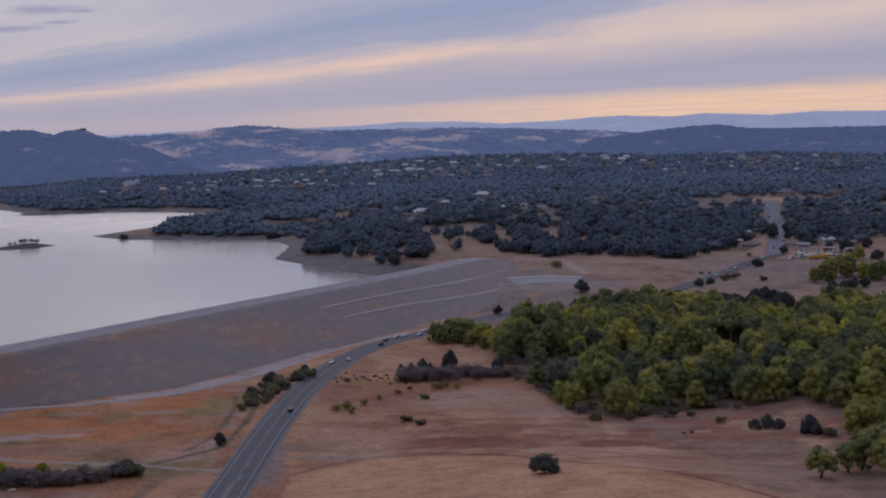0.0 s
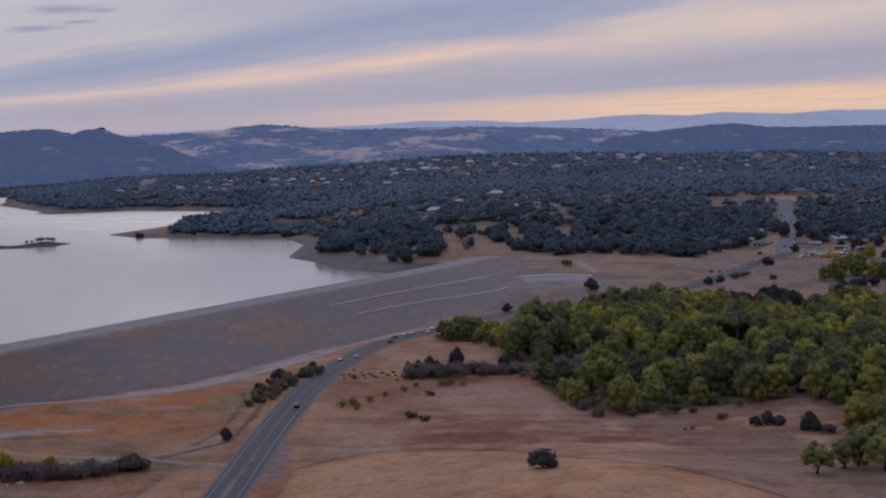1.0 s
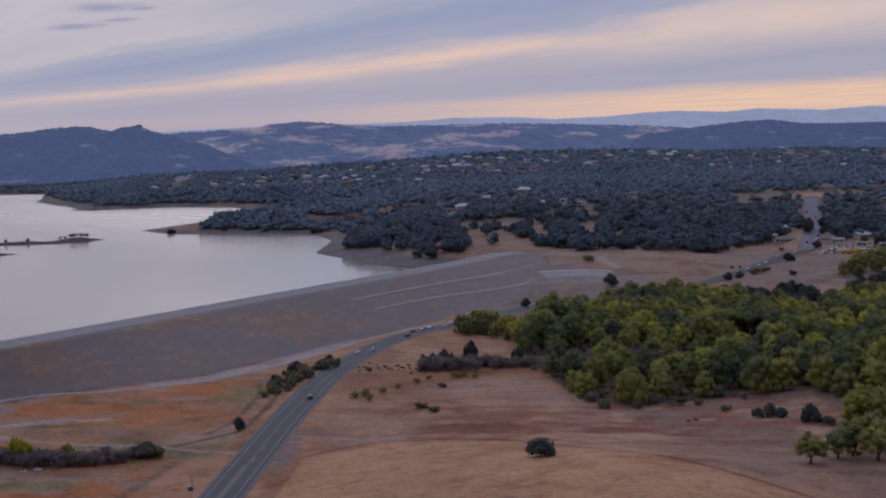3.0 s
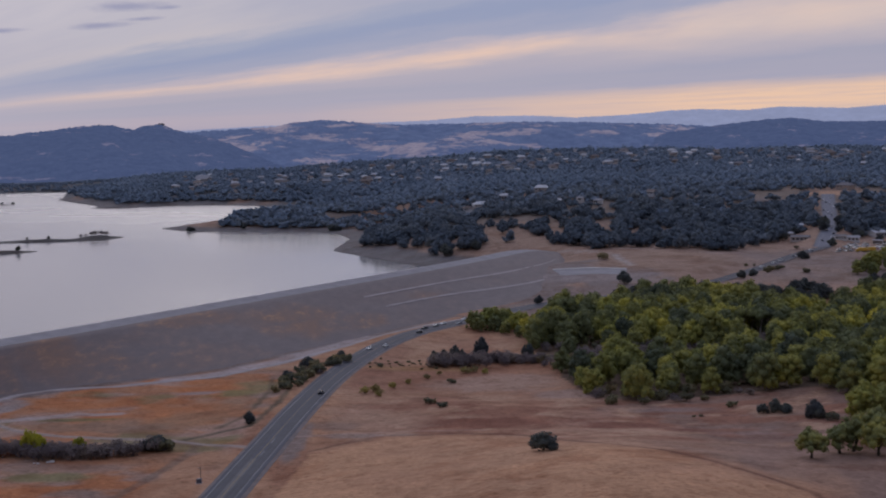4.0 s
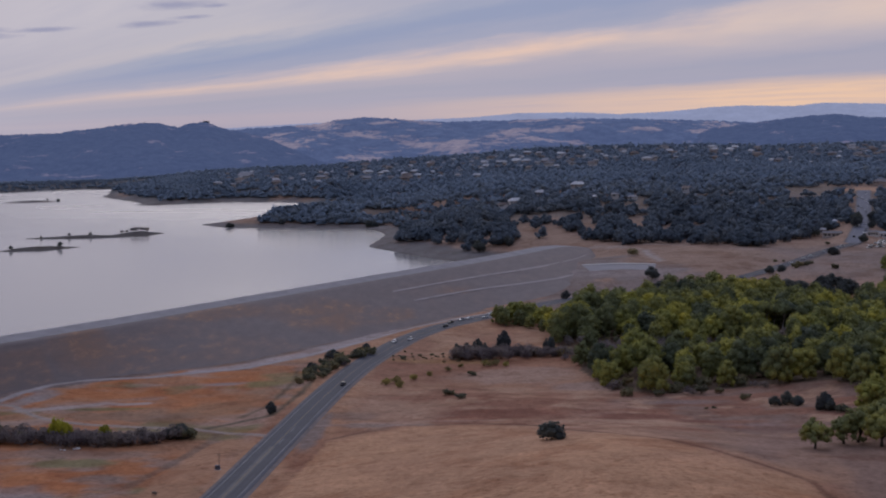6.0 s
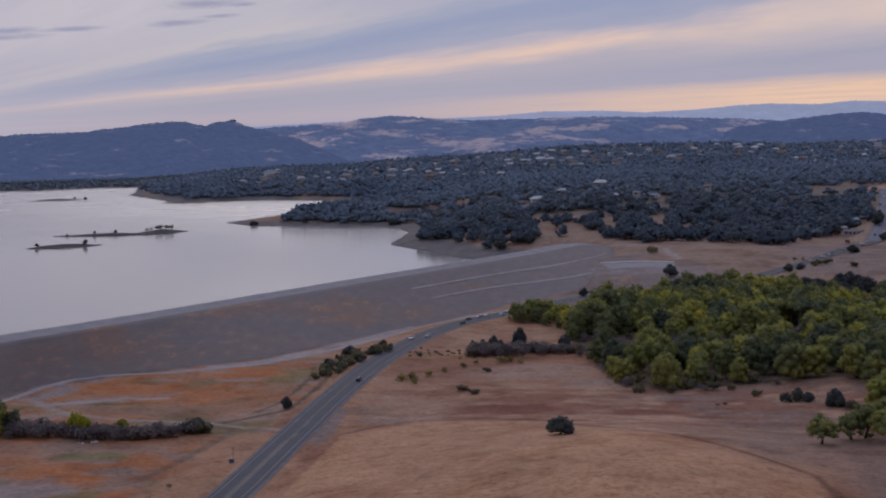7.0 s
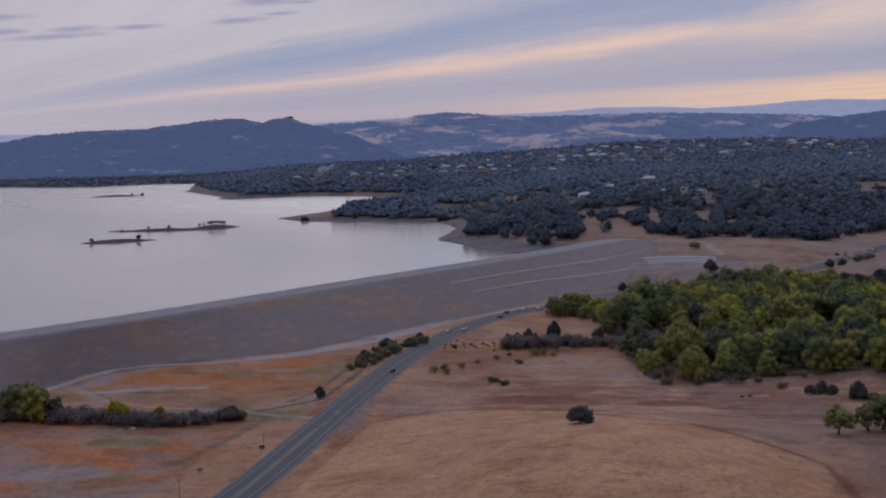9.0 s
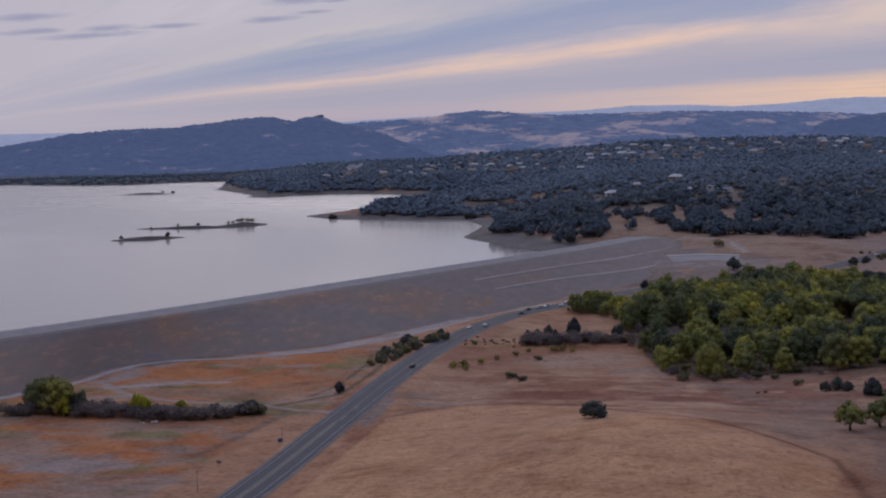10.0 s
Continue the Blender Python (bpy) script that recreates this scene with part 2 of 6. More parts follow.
def water_paint():
    m, t, p = surface("lake_water", 0.06, 0.5)
    p.inputs["Base Color"].default_value = (0.262, 0.248, 0.254, 1)
    p.inputs["IOR"].default_value = 1.333
    where = place_of(t)
    sw = t.nodes.new("ShaderNodeMapping")
    sw.inputs["Scale"].default_value = (0.35, 0.9, 1)
    link(t, where, sw.inputs["Vector"])
    n = noise_of(t, sw.outputs[0], 0.5, 4.0, 0.6)
    big = noise_of(t, where, 0.006, 3.0, 0.5)
    r = calc(t, "ADD", calc(t, "MULTIPLY", big, 0.10), 0.045)
    # the wind ruffles the open water beyond the point
    reach = t.nodes.new("ShaderNodeSeparateXYZ")
    link(t, where, reach.inputs[0])
    wind = calc(t, "DIVIDE", calc(t, "SUBTRACT", reach.outputs["Y"], 1180.0), 700.0, None, True)
    r = calc(t, "ADD", r, calc(t, "MULTIPLY", wind, 0.17))
    link(t, r, p.inputs["Roughness"])
    bumped(t, p, n, 0.10, 0.25)
    return m


def hill_paint(name, wood, grass, grass_at, haze_glow, strength, scale=0.004):
    """Far hills behind the place: woods and dry grass, paled by haze put in as emission."""
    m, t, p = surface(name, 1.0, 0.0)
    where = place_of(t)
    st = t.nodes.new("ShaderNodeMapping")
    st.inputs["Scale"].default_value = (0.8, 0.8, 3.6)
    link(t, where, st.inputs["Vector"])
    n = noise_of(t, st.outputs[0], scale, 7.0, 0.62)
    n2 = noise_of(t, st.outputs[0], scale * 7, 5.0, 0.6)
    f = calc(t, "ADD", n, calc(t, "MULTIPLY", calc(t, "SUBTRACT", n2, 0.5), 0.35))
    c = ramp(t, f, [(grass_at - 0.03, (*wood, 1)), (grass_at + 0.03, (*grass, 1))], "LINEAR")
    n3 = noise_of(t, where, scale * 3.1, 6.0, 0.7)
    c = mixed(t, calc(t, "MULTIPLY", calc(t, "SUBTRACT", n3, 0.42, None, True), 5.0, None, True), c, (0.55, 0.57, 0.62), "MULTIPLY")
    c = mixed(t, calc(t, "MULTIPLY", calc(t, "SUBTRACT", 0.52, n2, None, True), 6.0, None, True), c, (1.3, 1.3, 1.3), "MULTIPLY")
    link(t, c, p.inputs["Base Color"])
    p.inputs["Emission Color"].default_value = haze_glow
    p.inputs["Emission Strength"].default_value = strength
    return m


GROUND = ground_paint()
WATERY = water_paint()
GRAVEL = plain_paint("crest_gravel", (0.30, 0.285, 0.29), 0.95, 0.12, 0.16, 0.1, bump=0.2)
TRACK = plain_paint("pale_track_gravel", (0.36, 0.32, 0.31), 0.95, 0.12, 0.2, 0.1, bump=0.1)
DIRT = plain_paint("pale_dirt_track", (0.31, 0.255, 0.225), 0.95, 0.2, 0.3, 0.1, bump=0.1)
ASPHALT = plain_paint("grey_asphalt", (0.070, 0.072, 0.092), 0.85, 0.25, 0.2, 0.25, bump=0.02)
STREETTAR = plain_paint("pale_street_asphalt", (0.138, 0.143, 0.176), 0.85, 0.25, 0.2, 0.25, bump=0.02)
SHOULDER = plain_paint("dusty_shoulder", (0.185, 0.158, 0.150), 0.95, 0.25, 0.25, 0.1, bump=0.1)
WEAR = plain_paint("worn_wheel_track", (0.055, 0.057, 0.070), 0.8, 0.2, 0.2, 0.3)
PALEWEAR = plain_paint("worn_centre_lane", (0.125, 0.118, 0.122), 0.85, 0.25, 0.2, 0.25)
TRUCKYELLOW = plain_paint("yellow_truck_paint", (0.62, 0.38, 0.06), 0.4, 2.0, 0.1)
ROCK = plain_paint("white_rock", (0.62, 0.60, 0.58), 0.95, 1.5, 0.25, 0.1, bump=0.1)
LINE = plain_paint("road_paint_white", (0.215, 0.215, 0.225), 0.7, 0.8, 0.3)
AMBER = plain_paint("road_paint_yellow", (0.22, 0.17, 0.09), 0.7, 0.8, 0.3)
BARK = plain_paint("grey_bark", (0.22, 0.20, 0.18), 0.95, 1.5, 0.35, 0.1)
PALEBARK = plain_paint("pale_bark", (0.36, 0.33, 0.31), 0.95, 1.5, 0.25, 0.1)
DARKBARK = plain_paint("oak_bark", (0.07, 0.06, 0.05), 0.95, 1.5, 0.35, 0.1)
POLEWOOD = plain_paint("weathered_pole_wood", (0.19, 0.16, 0.145), 0.9, 1.2, 0.3, 0.1)
METAL = plain_paint("grey_metal", (0.45, 0.45, 0.46), 0.45, 2.0, 0.15, 0.5, 0.6)
POPLAR = leaf_paint("cottonwood_leaves", (0.074, 0.094, 0.074), (0.172, 0.190, 0.082), (0.46, 0.42, 0.080), 0.46, 0.035, 0.10, 0.16, 0.9, 0.10, 0.20)
GOLDLEAF = leaf_paint("yellowing_cottonwood_leaves", (0.15, 0.172, 0.075), (0.33, 0.33, 0.085), (0.62, 0.52, 0.075), 0.30, 0.08, 0.10, 0.20, 1.2, 0.10, 0.20)
GROVELEAF = leaf_paint("grove_canopy_leaves", (0.078, 0.100, 0.082), (0.240, 0.248, 0.088), (0.56, 0.48, 0.080), 0.0, 0.026, 0.10, 0.20, 1.6, 0.26, 0.20)
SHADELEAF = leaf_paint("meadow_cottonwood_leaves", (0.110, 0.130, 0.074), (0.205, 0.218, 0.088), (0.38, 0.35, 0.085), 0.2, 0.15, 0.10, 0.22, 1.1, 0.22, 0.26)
OAK = leaf_paint("oak_leaves", (0.072, 0.080, 0.088), (0.108, 0.120, 0.116), (0.160, 0.168, 0.130), 0.4, 0.12, 0.1, 0.24, 1.1, 0.0, 0.45)
OLIVE = leaf_paint("olive_bush_leaves", (0.100, 0.108, 0.088), (0.185, 0.178, 0.105), (0.31, 0.24, 0.125), 0.5, 0.12, 0.1, 0.24, 1.1, 0.0, 0.45)
# leaves of the far woods, paler and bluer with haze in their colour
FARWOOD = leaf_paint("hazed_hillside_leaves", (0.144, 0.190, 0.250), (0.186, 0.238, 0.302), (0.232, 0.280, 0.338), 0.2, 0.011, 0.1, 0.06, 2.0, 0.06, 0.22)
SLOPELEAF = leaf_paint("hazed_slope_oak_leaves", (0.098, 0.126, 0.160), (0.130, 0.160, 0.194), (0.176, 0.200, 0.216), 0.3, 0.030, 0.1, 0.08, 1.7, 0.08, 0.25)
BRUSH = leaf_paint("dry_brush", (0.165, 0.142, 0.150), (0.225, 0.192, 0.190), (0.285, 0.24, 0.20), 0.4, 0.12, 0.12, 0.24, 1.1, 0.0, 0.5)
YELLOW = leaf_paint("yellow_willow_leaves", (0.20, 0.20, 0.03), (0.36, 0.34, 0.035), (0.52, 0.46, 0.04), 0.4)
STRAWLEAF = leaf_paint("pale_willow_leaves", (0.19, 0.155, 0.085), (0.27, 0.225, 0.09), (0.36, 0.32, 0.09), 0.5)
CARPAINTS = [plain_paint("white_car_paint", (0.78, 0.78, 0.77), 0.3, 2.0, 0.05), plain_paint("black_car_paint", (0.018, 0.018, 0.022), 0.3, 2.0, 0.1), plain_paint("silver_car_paint", (0.40, 0.41, 0.43), 0.3, 2.0, 0.08, 0.5, 0.4), plain_paint("red_car_paint", (0.26, 0.03, 0.03), 0.3, 2.0, 0.1)]
DARKMETAL = plain_paint("dark_blue_metal", (0.08, 0.09, 0.12), 0.5, 2.0, 0.15, 0.4)
GLASS = plain_paint("dark_car_glass", (0.02, 0.022, 0.025), 0.1, 2.0, 0.1, 0.6)
RUBBER = plain_paint("tyre_rubber", (0.02, 0.02, 0.02), 0.9, 5.0, 0.2, 0.2)
STUCCO = random_paint("house_stucco", [(0.0, (0.40, 0.37, 0.35)), (0.3, (0.56, 0.55, 0.54)), (0.55, (0.34, 0.29, 0.26)), (0.75, (0.62, 0.62, 0.64))], 0.9, 0.1)
ROOF = random_paint("house_roof", [(0.0, (0.20, 0.19, 0.20)), (0.28, (0.30, 0.30, 0.32)), (0.5, (0.17, 0.14, 0.13)), (0.66, (0.46, 0.47, 0.50)), (0.82, (0.24, 0.20, 0.18)), (0.9, (0.55, 0.56, 0.58))], 0.9, 0.1)
WINDOW = plain_paint("house_window_glass", (0.05, 0.055, 0.065), 0.15, 1.0, 0.1, 0.6)
CONCRETE = plain_paint("pale_concrete", (0.44, 0.42, 0.41), 0.9, 0.3, 0.15, 0.15)
# blue emission on the hills stands in for haze
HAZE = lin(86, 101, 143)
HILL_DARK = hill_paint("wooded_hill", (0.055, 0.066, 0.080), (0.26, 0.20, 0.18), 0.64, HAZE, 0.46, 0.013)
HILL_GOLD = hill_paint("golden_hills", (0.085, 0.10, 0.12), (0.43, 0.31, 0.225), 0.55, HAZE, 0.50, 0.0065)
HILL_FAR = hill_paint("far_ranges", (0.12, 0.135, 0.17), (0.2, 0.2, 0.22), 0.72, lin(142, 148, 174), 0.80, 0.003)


# ------------------------------------------------------------------ plan helpers
def smooth(a, b, v):
    t = np.clip((v - a) / (b - a), 0, 1)
    return t * t * (3 - 2 * t)


def cell(ix, iy, seed):
    h = (ix.astype(np.int64) * 374761393 + iy.astype(np.int64) * 668265263 + seed * 982451653) & 0x7FFFFFFF
    h = (h ^ (h >> 13)) * 1274126177 & 0x7FFFFFFF
    return ((h ^ (h >> 16)) & 0xFFFF) / 65535.0


def grain(x, y, size, seed=0, octaves=4):
    """Smooth random hills of about that size, 0 to 1."""
    total, amp, norm = 0.0, 1.0, 0.0
    for k in range(octaves):
        u, v = x / size * 2**k, y / size * 2**k
        i, j = np.floor(u), np.floor(v)
        fu, fv = u - i, v - j
        fu, fv = fu * fu * (3 - 2 * fu), fv * fv * (3 - 2 * fv)
        s = seed + 17 * k
        a = cell(i, j, s) * (1 - fu) + cell(i + 1, j, s) * fu
        b = cell(i, j + 1, s) * (1 - fu) + cell(i + 1, j + 1, s) * fu
        total, norm, amp = total + amp * (a * (1 - fv) + b * fv), norm + amp, amp * 0.5
    return total / norm


def edge_distance(poly, x, y, closed=True):
    """Distance to a polyline, and whether inside it."""
    best, inside = np.full(np.shape(x), 1e9), np.zeros(np.shape(x), bool)
    pts = list(poly) + ([poly[0]] if closed else [])
    for (ax, ay), (bx, by) in zip(pts, pts[1:]):
        dx, dy = bx - ax, by - ay
        t = np.clip(((x - ax) * dx + (y - ay) * dy) / (dx * dx + dy * dy + 1e-9), 0, 1)
        best = np.minimum(best, np.hypot(x - ax - t * dx, y - ay - t * dy))
        if closed and dy != 0:
            cross = ((ay > y) != (by > y)) & (x < (bx - ax) * (y - ay) / dy + ax)
            inside ^= cross
    return best, inside


def spline(points, step):
    """A smooth line through plan points, resampled (2 or 3 coordinates)."""
    p = np.array(points, float)
    p = np.vstack([2 * p[0] - p[1], p, 2 * p[-1] - p[-2]])
    rows = []
    for a, b, c, d in zip(p, p[1:], p[2:], p[3:]):
        n = max(2, int(np.hypot(*(c - b)[:2]) / step))
        t = np.linspace(0, 1, n, endpoint=False)[:, None]
        rows.append(0.5 * (2 * b + (c - a) * t + (2 * a - 5 * b + 4 * c - d) * t**2 + (3 * b - a - 3 * c + d) * t**3))
    return np.vstack(rows + [p[-2:-1]])


CREST = [(-360, 370), (-300, 446), (-243, 528), (-213, 578), (-180, 637), (-141, 714), (-94, 806), (-34, 922), (3, 999), (30, 1062), (58, 1126)]
TOE = [(-318, 345), (-268, 420), (-226, 492), (-209, 555), (-170, 597), (-121, 642), (-80, 716), (-19, 820), (33, 886), (43, 955), (58, 1048)]
LAKE = [(-345, 360), (-300, 452), (-213, 585), (-141, 722), (-34, 930), (20, 1060), (-20, 1105), (-59, 1138), (-83, 1168), (-112, 1218), (-134, 1254), (-155, 1292), (-155, 1358), (-156, 1430), (-163, 1466), (-193, 1536), (-233, 1531), (-298, 1545), (-351, 1550),
        (-403, 1610), (-389, 1653), (-381, 1694), (-340, 1760), (-270, 1830), (-260, 1950), (-360, 2090), (-440, 2127), (-494, 2127), (-556, 2080), (-590, 2046), (-623, 2066), (-624, 2114), (-653, 2158), (-720, 2262), (-766, 2335), (-779, 2404), (-850, 2649), (-932, 2641), (-1008, 2536), (-1123, 2535), (-1266, 2586),
        (-2300, 2650), (-2900, 1400), (-1500, 300), (-700, 120)]
ROAD = [(-84, 60), (-77, 240), (-70.5, 360), (-68.5, 450), (-66.5, 540), (-62, 618), (-52, 690), (-39, 739), (-25, 768), (-8, 797), (18, 838), (52, 876), (100, 908), (150, 950), (200, 1022), (238, 1082), (262, 1112)]
STREET = [(262, 1112), (276, 1165), (300, 1260), (328, 1400), (347, 1492)]
ISLANDS = [(-474, 1282, 40, 17, 38, 2.6), (-474, 1428, 66, 15, 14, 2.2), (-432, 1464, 30, 20, 35, 3.4), (-827, 2166, 54, 22, 32, 2.6)]
GROVE = [(42, 612), (54, 568), (74, 556), (93, 566), (117, 569), (145, 568), (158, 545), (210, 545), (330, 640), (330, 845), (262, 854), (230, 862), (208, 812), (175, 838), (147, 872), (128, 884), (112, 880), (76, 832), (46, 818), (36, 780), (28, 712), (30, 690), (40, 663)]


HEADINGS = [-19, -17, -13, -8.7, -4.2, -2, 0.4, 3, 5, 7, 9.5, 11.5, 14, 18, 30]
TIER_AT = [1600, 1850, 2150, 2720, 3100, 4200]
TIERS = [[40, 40, 40, 37, 37, 37, 35, 24, 16, 12, 12, 12, 12, 12, 12],
         [42, 42, 42, 38, 36, 36, 34, 24, 16, 10, 8, 6, 6, 6, 6],
         [42, 42, 43, 39, 35, 33, 30, 26, 22, 17, 13, 10, 8, 6, 6],
         [61, 61, 66, 63, 67, 65, 61, 52, 46, 42, 32, 32, 28, 12, 6],
         [56, 56, 60, 58, 62, 60, 56, 46, 40, 36, 26, 24, 20, 8, 4],
         [-20, -20, -20, -20, -20, -20, -20, -20, -20, -20, -20, -20, -20, -20, -20]]


def land(x, y):
    """Height of the ground, without the dam."""
    x, y = np.asarray(x, float), np.asarray(y, float)
    r = np.hypot(x, y)
    h = -3.2 + 1.2 * (grain(x, y, 60, 5) - 0.5) + 0.5 * (grain(x, y, 12, 6) - 0.5)
    side = np.where(x > 50, 84.0, 80.0)
    h = h + 16.5 * np.exp(-((x - 50) / side) ** 2 - ((y - 362) / 100) ** 2)
    h = h + 5.0 * smooth(95, 160, x) * smooth(760, 560, y)
    h = h + 15.0 * smooth(780, 1110, y + 0.25 * np.minimum(x, 0)) * smooth(-300, -60, x + 0.0 * y)
    h = h + 26 * smooth(1130, 1560, y) * smooth(-160, 120, x) * (0.75 + 0.5 * grain(x, y, 260, 11, 2))
    # beyond the first hill the ground dips, then climbs to a wooded plateau and falls away behind it
    ang = np.degrees(np.arctan2(-x, y))
    tiers = [np.interp(ang, HEADINGS, row) for row in TIERS]
    plateau = tiers[0]
    for a, b, row in zip(TIER_AT, TIER_AT[1:], tiers[1:]):
        w = np.clip((r - a) / (b - a), 0, 1)
        plateau = plateau * (1 - w) + row * w
    plateau = plateau + 9 * (grain(x, y, 300, 21, 3) - 0.5)
    far = smooth(1430, 1640, r)
    h = h * (1 - far) + far * plateau
    # banks of the reservoir
    d, wet = edge_distance(LAKE, x, y)
    shore = WATER + np.where(y > 1500, 0.13, 0.17) * d + 0.06 * np.maximum(d - 46, 0) + 0.9 * (grain(x, y, 18, 31) - 0.5)
    beyond = smooth(1000, 1120, y)
    h = np.where((~wet) & (beyond > 0), np.minimum(h, h * (1 - beyond) + beyond * shore), h)
    h = np.where((~wet) & (y > 1300) & (x < -100), np.maximum(np.minimum(h, shore), np.minimum(shore, WATER + 2.0)), h)
    bed = np.maximum(WATER - 0.09 * d, -16.0) - 0.3
    h = np.where(wet, bed, h)
    for ix, iy, a, b, turn, top in ISLANDS:
        c, s = math.cos(radians(turn)), math.sin(radians(turn))
        u, v = (x - ix) * c + (y - iy) * s, -(x - ix) * s + (y - iy) * c
        q = np.sqrt((u / a) ** 2 + (v / b) ** 2) + 0.35 * (grain(x, y, 14, 41) - 0.5)
        h = np.where(q < 1.6, np.maximum(h, WATER + top * (1 - q) * 1.3), h)
    # streets lie on their own graded bed
    for line, wide in ((ROAD, 9.0), (STREET, 10.0)):
        near = np.array(line)
        box = (x > near[:, 0].min() - 40) & (x < near[:, 0].max() + 40) & (y > near[:, 1].min() - 40) & (y < near[:, 1].max() + 40)
        dist, _ = edge_distance(line, x, y, False)
        w = smooth(26, wide, dist) * box
        h = h * (1 - w) + w * bed_of(y)
    return h


def bed_of(y):
    return np.interp(y, [0, 400, 640, 800, 900, 1000, 1112, 1260, 1400, 1500, 1595, 1700], [-2.3, -2.3, -2.1, -1.6, 0.5, 6, 13.5, 22, 31, 38, 42.5, 44])


def ground_at(x, y):
    return float(land(np.array([x]), np.array([y]))[0])


# ------------------------------------------------------------------ mesh helpers
def finish(name, me, material, smooth_faces=False):
    for m in material if isinstance(material, (list, tuple)) else (material,):
        me.materials.append(m)
    if smooth_faces:
        me.polygons.foreach_set("use_smooth", [True] * len(me.polygons))
    me.update()
    return me


def mesh_from(name, verts, faces, material, smooth_faces=False):
    me = bpy.data.meshes.new(name)
    verts, faces = np.asarray(verts, np.float32), np.asarray(faces, np.int32)
    n = faces.shape[1]
    me.vertices.add(len(verts))
    me.vertices.foreach_set("co", verts.ravel())
    me.loops.add(faces.size)
    me.loops.foreach_set("vertex_index", faces.ravel())
    me.polygons.add(len(faces))
    me.polygons.foreach_set("loop_start", np.arange(0, faces.size, n, dtype=np.int32))
    me.update(calc_edges=True)
    return finish(name, me, material, smooth_faces)


def child(name, me, parent, label="", at=None):
    ob = new(name, me)
    ob.parent = parent
    if at is not None:
        ob.matrix_basis = at
    if label:
        tagged(ob, label)
    return ob


def part(name, bm, material, parent, label="", smooth_faces=False):
    me = bpy.data.meshes.new(name)
    bm.to_mesh(me)
    bm.free()
    return child(name, finish(name, me, material, smooth_faces), parent, label)


def box(bm, x0, y0, z0, x1, y1, z1, bevel=0.0):
    made = bmesh.ops.create_cube(bm, size=1.0, matrix=Matrix.LocRotScale(((x0 + x1) / 2, (y0 + y1) / 2, (z0 + z1) / 2), None, (x1 - x0, y1 - y0, z1 - z0)))
    if bevel:
        edges = list({e for v in made["verts"] for e in v.link_edges})
        bmesh.ops.bevel(bm, geom=edges, offset=bevel, segments=1, affect="EDGES")
    return bm


def rod(bm, a, b, r0, r1, seg=8):
    a, b = Vector(a), Vector(b)
    turn = (b - a).to_track_quat("Z", "Y").to_matrix().to_4x4()
    m = Matrix.Translation((a + b) / 2) @ turn
    bmesh.ops.create_cone(bm, cap_ends=True, segments=seg, radius1=r0, radius2=r1, depth=(b - a).length, matrix=m)
    return bm


def empty(name, x, y, z, turn=0.0, scale=1.0):
    ob = new(name)
    ob.matrix_basis = pose(x, y, z, 0, 0, turn) @ Matrix.Diagonal((scale, scale, scale, 1))
    return ob


def ribbon(name, line, left, right, lift, material, kind_label, category, sag=0.0, follow=None, segs=2):
    """A strip along a plan line, from offset left to right (metres to the line's right), laid on the ground."""
    p = np.array(line, float)
    d = np.gradient(p[:, :2], axis=0)
    d /= np.linalg.norm(d, axis=1, keepdims=True)
    nrm = np.stack([d[:, 1], -d[:, 0]], 1)
    offs = np.linspace(left, right, segs)
    verts, faces = [], []
    for k, o in enumerate(offs):
        q = p[:, :2] + nrm * o
        z = follow(q[:, 0], q[:, 1]) if follow else p[:, 2]
        verts.append(np.column_stack([q, z + lift]))
    n = len(p)
    verts = np.concatenate(verts)
    for k in range(segs - 1):
        i = np.arange(n - 1)
        faces.append(np.column_stack([k * n + i, (k + 1) * n + i, (k + 1) * n + i + 1, k * n + i + 1]))
    return mesh_from(name, verts, np.concatenate(faces), material, True)


# ------------------------------------------------------------------ ground
TRACKS = [[(-236, 455), (-223, 486), (-218, 498), (-206, 524), (-202, 550), (-196, 570), (-188, 582), (-174, 587), (-159, 592), (-142, 604), (-119, 618), (-99, 646), (-86, 673), (-72, 705), (-57, 737), (-45, 758), (-32, 777), (-12, 801), (6, 822)],
          [(-138, 610), (-121, 622), (-101, 652), (-88, 680), (-72, 716), (-60, 742)],
          [(-75, 468), (-87, 472.5), (-97, 477), (-107, 481), (-125, 484), (-148, 487), (-165, 495), (-176, 504), (-192, 523), (-205, 530)],
          [(-186, 516), (-168, 523), (-157, 531), (-149, 531), (-140, 533)],
          [(-60, 485), (-40, 492), (-17, 494), (10, 492)],
          [(-101, 482), (-90, 497), (-81, 505), (-79.5, 524), (-78, 554), (-78.5, 580)],
          [(-193, 528), (-190, 545), (-192, 556)],
          [(10, 492), (33, 488), (60, 470), (80, 455)],
          [(-93, 505), (-87, 527), (-87, 565), (-87, 588), (-91, 613)],
          # the lane's shadow line, painted as a darker strip of ground
          [(-94, 474), (-94, 458), (-96, 443), (-100, 419), (-104, 396)]]


